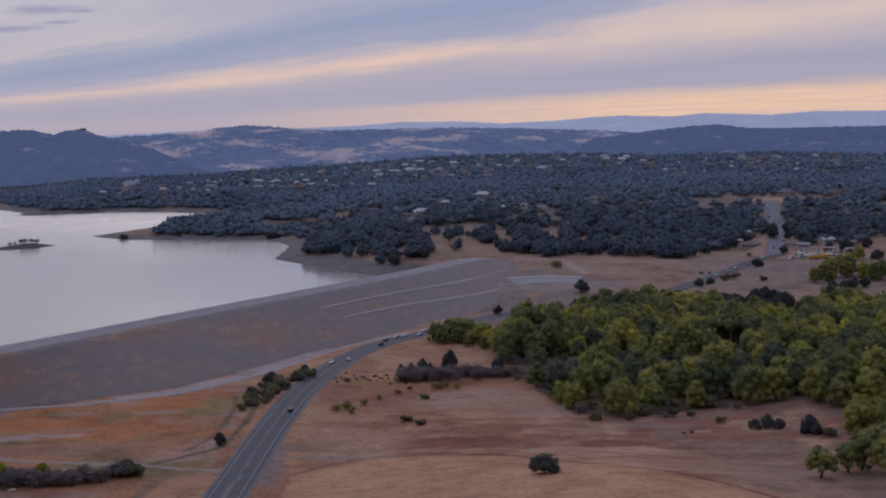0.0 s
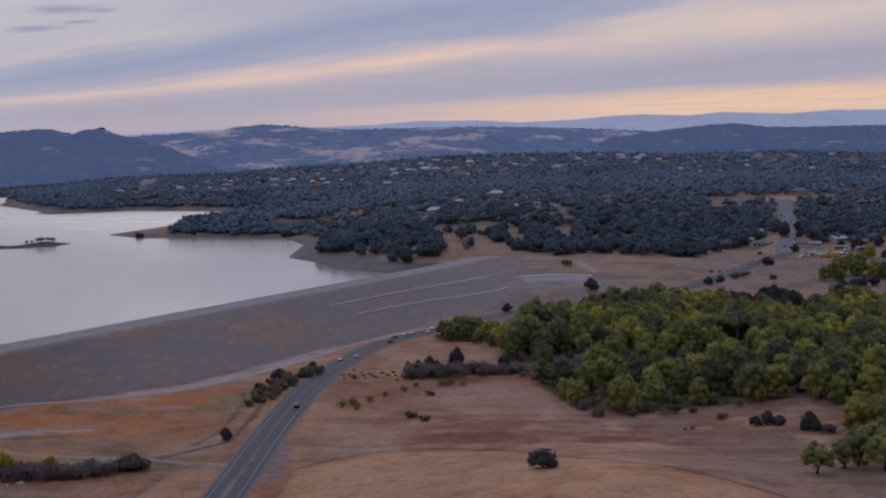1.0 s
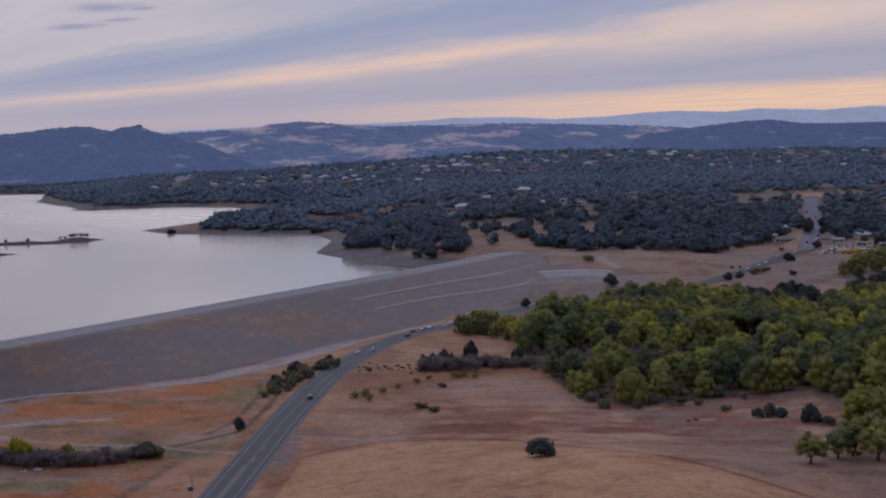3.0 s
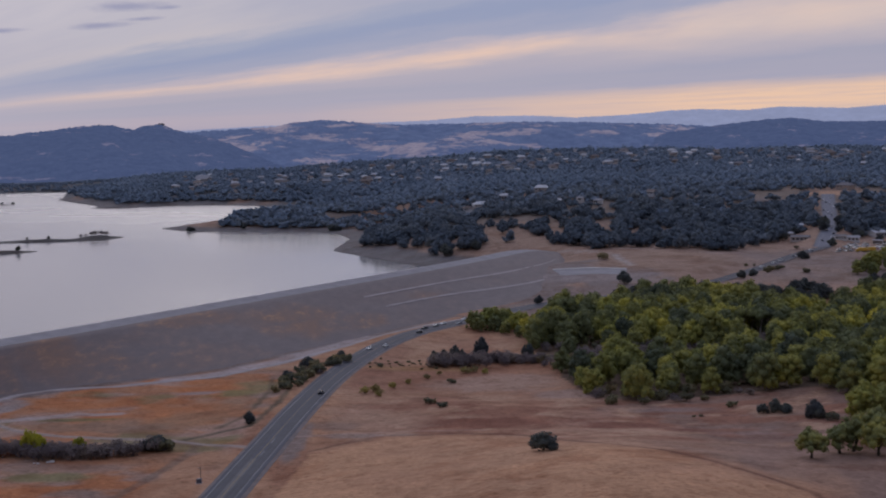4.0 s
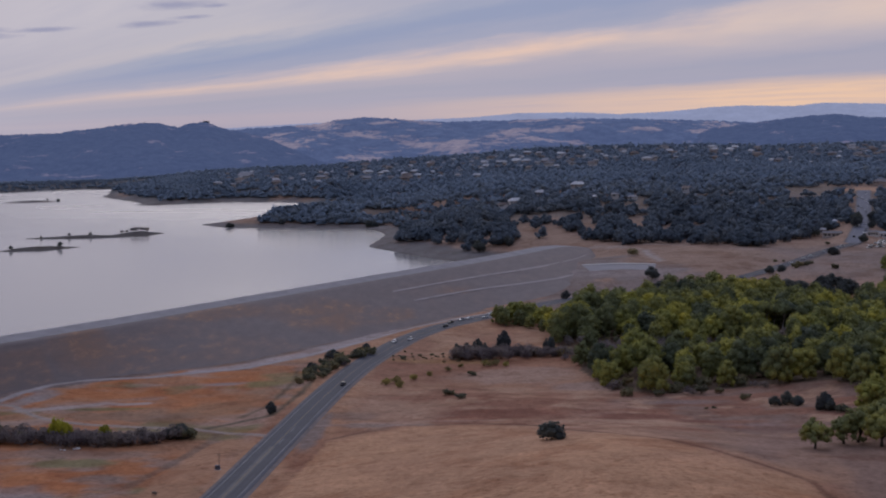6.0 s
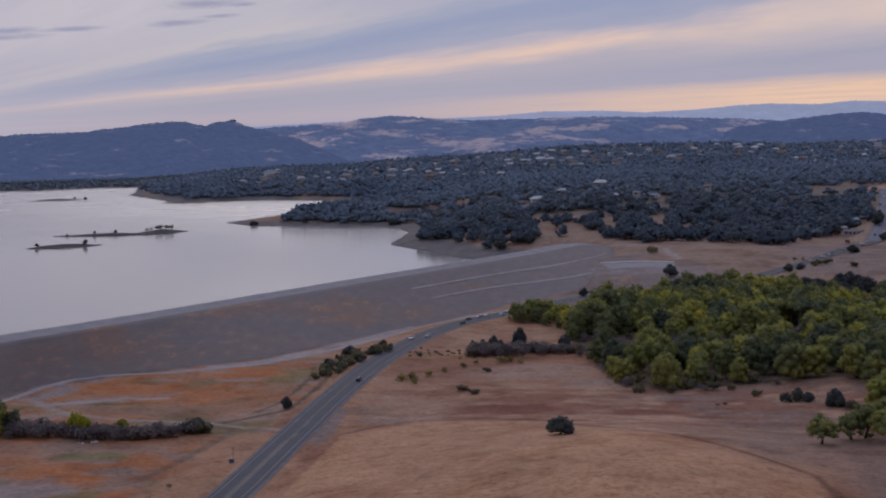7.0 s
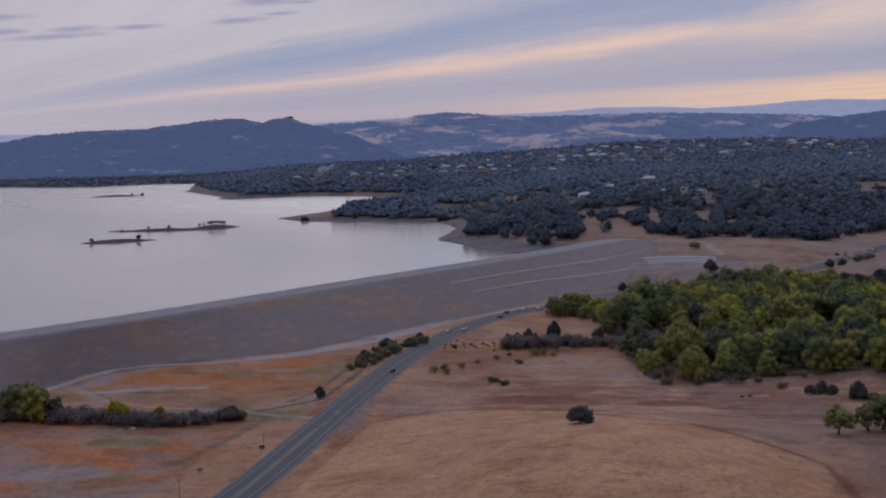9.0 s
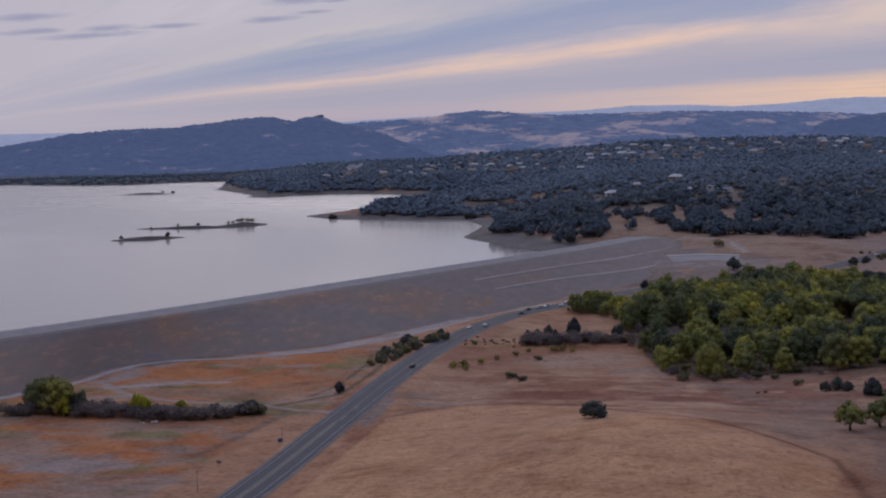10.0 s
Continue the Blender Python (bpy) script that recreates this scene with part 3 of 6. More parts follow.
PATCHES = [(12, 508, 36, 10, 4, (0.205, 0.088, 0.056), 0.95), (62, 498, 38, 14, -12, (0.20, 0.088, 0.058), 0.95), (90, 490, 26, 9, -20, (0.22, 0.115, 0.085), 0.7), (-14, 562, 16, 8, 20, (0.24, 0.115, 0.075), 0.6),
           (15, 602, 32, 20, 10, (0.33, 0.235, 0.18), 0.75), (44, 574, 26, 12, 0, (0.31, 0.225, 0.185), 0.8), (-36, 520, 20, 34, 0, (0.36, 0.24, 0.165), 0.7), (80, 538, 34, 9, 0, (0.24, 0.185, 0.165), 0.8),
           (108, 480, 20, 26, 0, (0.25, 0.185, 0.165), 0.75), (104, 425, 24, 30, 0, (0.30, 0.20, 0.155), 0.6), (-50, 505, 12, 8, 0, (0.19, 0.135, 0.11), 0.6), (-38, 487, 16, 4, 0, (0.25, 0.21, 0.19), 0.6),
           (-118, 577, 14, 5, 20, (0.25, 0.215, 0.21), 0.8), (-140, 378, 26, 9, 8, (0.30, 0.27, 0.265), 0.8), (-100, 578, 12, 9, 30, (0.19, 0.17, 0.07), 0.85), (-152, 520, 16, 3.5, 5, (0.15, 0.145, 0.06), 0.85),
           (-134, 426, 15, 7, 0, (0.17, 0.16, 0.075), 0.85), (-190, 541, 9, 20, -10, (0.25, 0.215, 0.205), 0.85), (-106, 520, 20, 24, 0, (0.29, 0.165, 0.09), 0.6), (-140, 506, 26, 9, 0, (0.22, 0.15, 0.105), 0.7), (-150, 552, 34, 16, 0, (0.38, 0.15, 0.055), 0.7), (-116, 590, 20, 9, 25, (0.40, 0.155, 0.055), 0.7), (-160, 440, 44, 7, 0, (0.25, 0.19, 0.16), 0.6), (-112, 405, 12, 8, 0, (0.25, 0.22, 0.20), 0.6),
           (-150, 385, 30, 14, 0, (0.26, 0.215, 0.20), 0.7), (-120, 360, 22, 10, 0, (0.25, 0.20, 0.18), 0.6), (-58, 480, 3.5, 30, 0, (0.20, 0.165, 0.15), 0.9)]


def ground_cover(x, y, h):
    """What grows or lies on the ground, as colour."""
    n1, n2, n3 = grain(x, y, 45, 51), grain(x, y, 9, 52), grain(x, y * 0.45, 22, 53)
    straw = np.array([0.355, 0.205, 0.122])
    pale = np.array([0.39, 0.26, 0.175])
    russet = np.array([0.235, 0.112, 0.072])
    rust = np.array([0.37, 0.150, 0.060])
    grey = np.array([0.29, 0.22, 0.185])
    soil = np.array([0.28, 0.19, 0.13])
    silt = np.array([0.126, 0.124, 0.126])
    green = np.array([0.17, 0.16, 0.07])

    def blend(c, other, w):
        w = np.clip(w, 0, 1)[..., None]
        return c * (1 - w) + other * w

    patch_late = []
    c = np.broadcast_to(straw, x.shape + (3,)).copy()
    c = blend(c, pale, smooth(0.45, 0.7, n1) * 0.6)
    c = blend(c, russet, smooth(0.5, 0.68, n3) * 0.55)
    # reddish low meadow behind the knoll
    c = blend(c, russet, smooth(455, 490, y) * smooth(575, 530, y) * smooth(-60, -20, x) * smooth(0.32, 0.6, n3) * 0.85)
    c = blend(c, grey, smooth(470, 500, y) * smooth(610, 560, y) * smooth(20, 60, x) * smooth(0.4, 0.6, n1) * 0.6)
    meadow = smooth(-60, -50, x) * smooth(20, -5, x) * smooth(570, 590, y) * smooth(642, 632, y)
    c = blend(c, russet, meadow * 0.8)
    c = blend(c, np.array([0.33, 0.21, 0.08]), smooth(630, 636, y) * smooth(646, 640, y) * smooth(-55, -45, x) * smooth(10, -10, x) * 0.45)
    # single patches of bare, pale, russet or green ground
    for cx, cy, a, b, turn, tone, k in PATCHES:
        co, si = math.cos(radians(turn)), math.sin(radians(turn))
        u, v = ((x - cx) * co + (y - cy) * si) / a, (-(x - cx) * si + (y - cy) * co) / b
        near = (np.abs(u) < 2) & (np.abs(v) < 2)
        q = np.hypot(u, v) + 1.5 * (n1 - 0.5) + 0.9 * (n2 - 0.5)
        patch_late.append((near, smooth(1.15, 0.55, q) * near * k, np.array(tone)))
    # browner ground behind and beside the knoll
    brow = [(-50, 462), (-46, 467), (-27, 485), (1, 486), (24, 473), (37, 454), (51, 436), (70, 415), (85, 393.5), (97, 379), (105, 370), (108, 349), (112, 310)]
    away, on_knoll = edge_distance(brow + [(118, 150), (-60, 150)], x, y)
    away, _ = edge_distance(brow, x, y, False)
    c = blend(c, np.array([0.30, 0.17, 0.11]), smooth(430, 462, y) * smooth(640, 600, y) * smooth(-56, -40, x) * 0.45)
    c = blend(c, np.array([0.205, 0.140, 0.112]), smooth(52, 92, x) * ~on_knoll * smooth(0, 16, away) * smooth(600, 540, y) * (0.6 + 0.4 * smooth(0.35, 0.6, n3)) * 0.92)
    streak = grain(x * 0.30 + y * 0.06, y, 7.5, 59, 4)
    belt = smooth(-58, -30, x) * smooth(440, 470, y) * smooth(590, 540, y)
    c = blend(c, russet, belt * smooth(0.48, 0.56, 0.45 * streak + 0.55 * grain(x, y, 14, 63, 6)) * 0.85)
    c = blend(c, pale, belt * smooth(0.47, 0.40, 0.45 * streak + 0.55 * grain(x, y, 11, 64, 6)) * 0.75)
    # golden top of the knoll inside a worn line
    c = blend(c, np.array([0.44, 0.262, 0.150]), on_knoll * smooth(-2, 10, away) * (0.7 + 0.25 * smooth(0.6, 0.4, n1)))
    c = blend(c, russet * 0.6, smooth(2.0, 0.6, away + 1.6 * (n2 - 0.5)) * (0.6 + 0.35 * smooth(0.35, 0.6, n1)))
    # rust-coloured flats left of the road
    left = smooth(-76, -84, x) * smooth(650, 620, y)
    c = blend(c, soil, left)
    c = blend(c, rust, left * smooth(0.30, 0.52, n1 * 0.6 + n3 * 0.4) * (0.6 + 0.35 * smooth(0.35, 0.6, grain(x, y, 11, 65, 4))))
    c = blend(c, grey, left * smooth(0.50, 0.64, grain(x * 0.5, y, 14, 58, 4)) * 0.75)
    c = blend(c, green, left * smooth(0.60, 0.72, grain(x, y, 30, 57)) * 0.7)
    c = blend(c, straw, smooth(-2, 2, x - np.interp(y, [380, 420, 445, 462], [-99, -97, -94.5, -90]) + 4 * (n2 - 0.5)) * smooth(466, 460, y) * left * 0.95)
    for near, w, tone in patch_late:
        c = blend(c, tone, w)
    # slope and fields by the far end of the dam
    back = smooth(880, 960, y)
    c = blend(c, np.array([0.265, 0.196, 0.153]), back * 0.85)
    c = blend(c, np.array([0.235, 0.19, 0.17]), smooth(150, 215, x) * back * smooth(1125, 1075, y) * (0.55 + 0.45 * smooth(0.4, 0.6, n3)))
    c = blend(c, np.array([0.40, 0.26, 0.17]), smooth(1480, 1492, y) * smooth(1575, 1550, y) * smooth(300, 325, x) * smooth(400, 375, x) * 0.9)
    for pts, half, tone, k in ((TOE[1:8], 6.5, np.array([0.18, 0.156, 0.15]), 0.95), (TRACKS[0], 2.6, np.array([0.37, 0.325, 0.31]), 0.95), (TRACKS[1], 6.0, np.array([0.34, 0.31, 0.31]), 0.9), (TRACKS[2], 1.9, np.array([0.36, 0.29, 0.25]), 0.9),
                            (TRACKS[3], 3.2, np.array([0.36, 0.32, 0.31]), 0.8), (TRACKS[4], 1.2, np.array([0.34, 0.26, 0.22]), 0.55), (TRACKS[5], 1.5, np.array([0.085, 0.075, 0.05]), 0.85),
                            (TRACKS[6], 6.0, np.array([0.27, 0.24, 0.23]), 0.75), (TRACKS[8], 1.3, np.array([0.10, 0.085, 0.055]), 0.75), (TRACKS[9], 2.0, np.array([0.16, 0.12, 0.095]), 0.6), (TRACKS[7], 1.0, np.array([0.36, 0.24, 0.16]), 0.6), ([(36, 890), (44, 950), (54, 1000), (66, 1045)], 17.0, np.array([0.19, 0.165, 0.157]), 0.9), ([(52, 975), (70, 972), (96, 972)], 30.0, np.array([0.235, 0.21, 0.205]), 0.85), ([(8, 815), (36, 868), (66, 898), (84, 930)], 20.0, np.array([0.205, 0.178, 0.170]), 0.85), ([(48, 1122), (62, 1116), (78, 1108), (92, 1090), (97, 1050), (103, 1015)], 2.4, np.array([0.36, 0.33, 0.31]), 0.7), ([(96, 1080), (98, 1050), (104, 1022)], 3.0, np.array([0.33, 0.30, 0.28]), 0.8), ([(60, 1120), (75, 1122), (110, 1130), (180, 1085)], 3.0, np.array([0.33, 0.28, 0.25]), 0.6)):
        away, _ = edge_distance(pts, x, y, False)
        c = blend(c, tone, smooth(half * 1.35, half * 0.6, away + half * 0.9 * (n2 - 0.5)) * k)
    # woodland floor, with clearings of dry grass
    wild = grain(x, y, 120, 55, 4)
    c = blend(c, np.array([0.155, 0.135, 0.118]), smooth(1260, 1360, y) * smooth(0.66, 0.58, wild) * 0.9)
    # farther off the floor is blue-grey, with haze mixed into its colour
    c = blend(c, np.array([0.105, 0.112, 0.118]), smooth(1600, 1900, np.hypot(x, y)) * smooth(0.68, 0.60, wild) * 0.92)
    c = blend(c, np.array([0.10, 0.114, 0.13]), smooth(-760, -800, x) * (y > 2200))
    # bare banks of the drawn-down lake
    d, wet = edge_distance(LAKE, x, y)
    rim = np.where((y > 1900) & (x < -250), np.where(x < -780, -26.0, 0.0), 0.0)
    bare = smooth(np.where(x < -112, 32, 44), np.where(x < -112, 20, 30), d - rim + 14 * (n2 - 0.5)) * (y > 1090)
    c = blend(c, silt * (0.9 + 0.5 * grain(x * 0.3, y * 0.3, 7, 56, 3))[..., None], bare)
    c = blend(c, silt * 0.62, wet * 1.0)
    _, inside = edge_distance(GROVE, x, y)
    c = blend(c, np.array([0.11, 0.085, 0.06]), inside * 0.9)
    return np.clip(c * (0.80 + 0.27 * n2[..., None]) * np.array([1.07, 1.0, 0.98]), 0, 1)


def build_ground():
    fine = np.arange(-20, 30, 0.185)
    coarse = np.concatenate([np.arange(34, 339, 4.0)])
    ang = np.radians(np.concatenate([fine, coarse]))
    rad = np.concatenate([[0.01, 40, 90, 140, 190, 235, 270], np.geomspace(300, 900, 360), np.geomspace(903, 2000, 130), np.geomspace(2010, 4860, 50)])
    A, R = np.meshgrid(ang, rad)
    X, Y = -R * np.sin(A), R * np.cos(A)
    Z = land(X, Y)
    n, m = X.shape
    i, j = np.meshgrid(np.arange(n - 1), np.arange(m), indexing="ij")
    k = (j + 1) % m
    faces = np.stack([i * m + j, i * m + k, (i + 1) * m + k, (i + 1) * m + j], -1).reshape(-1, 4)[:, ::-1]
    me = mesh_from("ground", np.stack([X, Y, Z], -1).reshape(-1, 3), faces, GROUND, True)
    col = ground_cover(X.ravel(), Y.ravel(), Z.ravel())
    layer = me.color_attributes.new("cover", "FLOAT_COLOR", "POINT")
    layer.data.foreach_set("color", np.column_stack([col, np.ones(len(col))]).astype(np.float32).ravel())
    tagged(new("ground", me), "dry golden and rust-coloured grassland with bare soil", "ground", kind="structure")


build_ground()


def build_water():
    # the sheet runs on under the banks
    verts = [(-3300, 100, WATER), (-300, 100, WATER), (-282, 420, WATER), (-195, 590, WATER), (-122, 730, WATER), (-15, 940, WATER), (50, 1090, WATER), (50, 1900, WATER), (-100, 3000, WATER), (-3300, 3000, WATER)]
    me = bpy.data.meshes.new("water")
    me.from_pydata(verts, [], [tuple(range(len(verts)))])
    tagged(new("water", finish("water", me, WATERY)), "calm pale reservoir water reflecting the evening sky", "water", kind="structure")


build_water()


# ------------------------------------------------------------------ dam
def dam_paint():
    m, t, p = surface("dam_face", 0.95, 0.12)
    where = place_of(t)
    st = t.nodes.new("ShaderNodeMapping")
    st.inputs["Scale"].default_value = (1, 0.55, 2.5)
    link(t, where, st.inputs["Vector"])
    n = noise_of(t, st.outputs[0], 0.028, 5.0, 0.6)
    n2 = noise_of(t, st.outputs[0], 0.15, 7.0, 0.70)
    n3 = noise_of(t, where, 1.4, 3.0, 0.6)
    zone = t.nodes.new("ShaderNodeVertexColor")
    zone.layer_name = "growth"
    sep = t.nodes.new("ShaderNodeSeparateColor")
    link(t, zone.outputs["Color"], sep.inputs[0])
    c = ramp(t, n2, [(0.3, (0.182, 0.156, 0.150, 1)), (0.7, (0.232, 0.198, 0.188, 1))], "LINEAR")
    f = calc(t, "ADD", calc(t, "MULTIPLY", n, 0.6), calc(t, "MULTIPLY", n2, 0.4))
    f = calc(t, "MULTIPLY", calc(t, "SUBTRACT", f, 0.36, None, True), 5.0, None, True)
    c = mixed(t, calc(t, "MULTIPLY", calc(t, "MULTIPLY", f, 0.75), sep.outputs[0]), c, (0.27, 0.172, 0.122))
    f2 = calc(t, "MULTIPLY", calc(t, "SUBTRACT", n2, 0.54, None, True), 7.0, None, True)
    c = mixed(t, calc(t, "MULTIPLY", calc(t, "MULTIPLY", f2, 0.6), sep.outputs[0]), c, (0.46, 0.29, 0.17))
    c = mixed(t, calc(t, "MULTIPLY", calc(t, "SUBTRACT", 0.5, n3, None, True), 1.6, None, True), c, (0.82, 0.81, 0.81), "MULTIPLY")
    link(t, c, p.inputs["Base Color"])
    bumped(t, p, n3, 0.4, 0.3)
    return m


def dam_lines(step=5.0, count=240):
    """Matching points on the crest's and the toe's edges."""
    a, b = spline(CREST, 2.0), spline(TOE, 2.0)
    marks = np.linspace(0, 1, len(CREST))
    full = np.linspace(0, 1, count)

    def along(pts, s):
        seg = spline(pts, 2.0)
        ends = [int(np.argmin(np.hypot(*(seg - q).T))) for q in np.array(pts, float)]
        idx = np.interp(s, marks, ends)
        return np.column_stack([np.interp(idx, np.arange(len(seg)), seg[:, k]) for k in (0, 1)])

    return along(CREST, full), along(TOE, full), full


CREST_Z = 15.0


def dam_point(s, v):
    """A place on the dam's downstream face: s along it, v from crest (0) to toe (1)."""
    a, b, full = dam_lines()
    ax, ay = (np.interp(s, full, a[:, k]) for k in (0, 1))
    bx, by = (np.interp(s, full, b[:, k]) for k in (0, 1))
    end = smooth(0.90, 1.0, np.asarray(s))
    top = CREST_Z - 4.2 * end
    foot = smooth(0.55, 0.72, np.asarray(s))
    low = -3.5 * (1 - foot) + foot * (land(bx, by) - 0.7)
    z = top + (low - top) * v - 3.0 * smooth(0.955, 1.0, np.asarray(s)) ** 2
    return np.column_stack([ax + (bx - ax) * v, ay + (by - ay) * v, z + 0 * ax])


def build_dam():
    dam = empty("dam", -141, 714, 0)
    home = Matrix.Translation((141, -714, 0))
    s = np.linspace(0, 1, 420)
    vs = np.linspace(0, 1.06, 40)
    rows = [dam_point(s, v) for v in vs]
    top, run = rows[0], np.gradient(rows[0][:, :2], axis=0)
    run /= np.linalg.norm(run, axis=1, keepdims=True)
    # rubble rolls over the edge on to the crest
    rows[0] = np.column_stack([top[:, :2] + (4.05 * (1 - 0.9 * smooth(0.86, 0.995, s)))[:, None] * np.stack([-run[:, 1], run[:, 0]], 1), top[:, 2] + 0.3])
    rows[1] = top
    for k, (v, row) in enumerate(zip(vs, rows)):
        row[:, 2] += (0.9 * (grain(row[:, 0], row[:, 1], 16, 61) - 0.5)) * math.sin(min(v, 1) * math.pi)
    verts = np.concatenate(rows)
    n = len(s)
    i, j = np.meshgrid(np.arange(len(vs) - 1), np.arange(n - 1), indexing="ij")
    faces = np.stack([i * n + j, (i + 1) * n + j, (i + 1) * n + j + 1, i * n + j + 1], -1).reshape(-1, 4)
    me = mesh_from("face", verts, faces, dam_paint(), True)
    S, V = np.tile(s, len(vs)), np.repeat(vs, n)
    gx, gy = verts[:, 0], verts[:, 1]
    wild = grain(gx, gy, 30, 72, 4)
    grow = np.zeros(len(verts))
    for cx, cy, a, b in ((-195, 607, 20, 14), (-165, 628, 30, 16), (-140, 618, 16, 10), (-98, 745, 34, 18), (-70, 768, 26, 10), (-240, 500, 24, 12), (-40, 850, 30, 9), (-150, 690, 30, 8)):
        q = np.hypot(((gx - cx) * 0.5 + (gy - cy) * 0.866) / a, ((gx - cx) * 0.866 - (gy - cy) * 0.5) / b) + 1.8 * (wild - 0.5)
        grow = np.maximum(grow, smooth(1.25, 0.35, q))
    grow = np.maximum(grow, (0.12 + 0.42 * smooth(0.62, 0.42, S)) * smooth(0.08, 0.25, V) * smooth(0.36, 0.56, wild)) * smooth(1.0, 0.9, V)
    layer = me.color_attributes.new("growth", "FLOAT_COLOR", "POINT")
    layer.data.foreach_set("color", np.column_stack([grow, grow, grow, np.ones(len(grow))]).astype(np.float32).ravel())
    child("face", me, dam, "grey rubble slope with rusty dry grass", home)
    # crest road, low upstream bank and rubble slope into the water
    a = dam_point(s, 0.0)
    d = np.gradient(a[:, :2], axis=0)
    d /= np.linalg.norm(d, axis=1, keepdims=True)
    up = np.stack([-d[:, 1], d[:, 0]], 1)
    shrink = 1 - 0.9 * smooth(0.86, 0.995, s)
    for name, label, material, prof in (
        ("crest_road", "pale gravel road along the top", GRAVEL, ((4.0, 0.32), (4.4, 0.4), (6.0, 0.6), (9.0, 1.15))),
        ("upstream_bank", "grey rubble bank above the water", GRAVEL, ((8.9, 1.1), (11.6, 1.7), (13.6, 2.05), (16, 1.0), (70, -20)))):
        rows = [np.column_stack([a[:, :2] + up * (o * shrink)[:, None], a[:, 2] + z * shrink + (0.35 * (grain(a[:, 0] + 7 * o, a[:, 1], 5, 81) - 0.5) if name != "crest_road" else 0)]) for o, z in prof]
        verts = np.concatenate(rows)
        i, j = np.meshgrid(np.arange(len(prof) - 1), np.arange(n - 1), indexing="ij")
        faces = np.stack([i * n + j, i * n + j + 1, (i + 1) * n + j + 1, (i + 1) * n + j], -1).reshape(-1, 4)
        child(name, mesh_from(name, verts, faces, material, True), dam, label, home)
    # benches cut into the face towards its far end
    for s0, s1, level, name in ((0.632, 0.962, 10.2, "bench_track"), (0.648, 0.895, 5.3, "bench_track")):
        q = np.linspace(s0, s1, 90)
        top, low = dam_point(q, 0.0)[:, 2], dam_point(q, 1.0)[:, 2]
        v0 = np.clip((top - level) / (top - low), 0.02, 0.97)
        rows = [dam_point(q, v0 + o) for o in (-0.008, 0.0, 0.016, 0.026)]
        mid = rows[2][:, 2].copy()
        for r, dz in zip(rows, (0.0, 0.15, 0.3, 0.12)):
            r[:, 2] += dz
        verts = np.concatenate(rows)
        i, j = np.meshgrid(np.arange(3), np.arange(89), indexing="ij")
        faces = np.stack([i * 90 + j, (i + 1) * 90 + j, (i + 1) * 90 + j + 1, i * 90 + j + 1], -1).reshape(-1, 4)
        child(name, mesh_from(name, verts, faces, TRACK, True), dam, "pale earth track", home)
    tagged(dam, "long grey earth-fill dam with dry grass patches", "dam", kind="structure")


build_dam()


# ------------------------------------------------------------------ roads
def road_line(points, step=4.0):
    p = spline(points, step)
    return np.column_stack([p, bed_of(p[:, 1])])


def build_roads():
    line = road_line(ROAD)
    road = tagged(new("road", ribbon("road", line, -6.0, 6.2, 0.12, ASPHALT, "", "")), "two-lane grey asphalt highway with worn wheel tracks", "road", kind="structure")
    child("shoulder", ribbon("shoulder", line, -7.2, -5.9, 0.06, SHOULDER, "", ""), road, "dusty verge")
    child("shoulder", ribbon("shoulder", line, 6.1, 7.8, 0.06, SHOULDER, "", ""), road, "dusty verge")
    for o in (-3.9, -2.3, 1.9, 3.5):
        child("wheel_track", ribbon("wheel_track", line, o - 0.55, o + 0.55, 0.126, WEAR, "", ""), road, "dark worn tyre track")
    for o in (-4.65, 4.55):
        child("edge_line", ribbon("edge_line", line, o - 0.12, o + 0.12, 0.13, LINE, "", ""), road, "white painted line")
    near = line[(line[:, 1] > 300) & (line[:, 1] < 452)]
    child("turning_lane", ribbon("turning_lane", near, -1.3, 0.9, 0.124, PALEWEAR, "", ""), road, "paler worn turning lane")
    for y0 in (455, 474):
        q = np.linspace(y0, y0 + 7, 4)
        dash = np.column_stack([np.interp(q, line[:, 1], line[:, 0]), q, bed_of(q)])
        child("lane_dash", ribbon("lane_dash", dash, 0.75, 1.05, 0.132, LINE, "", ""), road, "white painted dash")
    child("centre_line", ribbon("centre_line", line, -0.12, 0.12, 0.13, AMBER, "", ""), road, "yellow painted line")
    street = road_line(STREET)
    st = tagged(new("street", ribbon("street", street, -6.4, 6.4, 0.15, STREETTAR, "", "")), "wide grey street climbing through the trees", "road", kind="structure")
    for o in (-3.5, 3.5):
        child("lane_line", ribbon("lane_line", street, o - 0.12, o + 0.12, 0.17, LINE, "", ""), st)
    for o in (-7.0, 7.0):
        child("pavement", ribbon("pavement", street, o - 0.6, o + 0.6, 0.3, SHOULDER, "", ""), st, "dusty concrete footway")


build_roads()


def build_tracks():
    for name, k, half, label in (("toe_track", 0, 1.5, "pale gravel track along the foot of the dam"), ("farm_track", 2, 0.9, "pale dirt farm track across the flats")):
        p = spline(TRACKS[k], 2.0)
        me = ribbon(name, np.column_stack([p, 0 * p[:, 0]]), -half, half, 0.10, TRACK if k == 0 else DIRT, "", "", follow=land, segs=5)
        tagged(new(name, me), label, "track", kind="structure")


build_tracks()


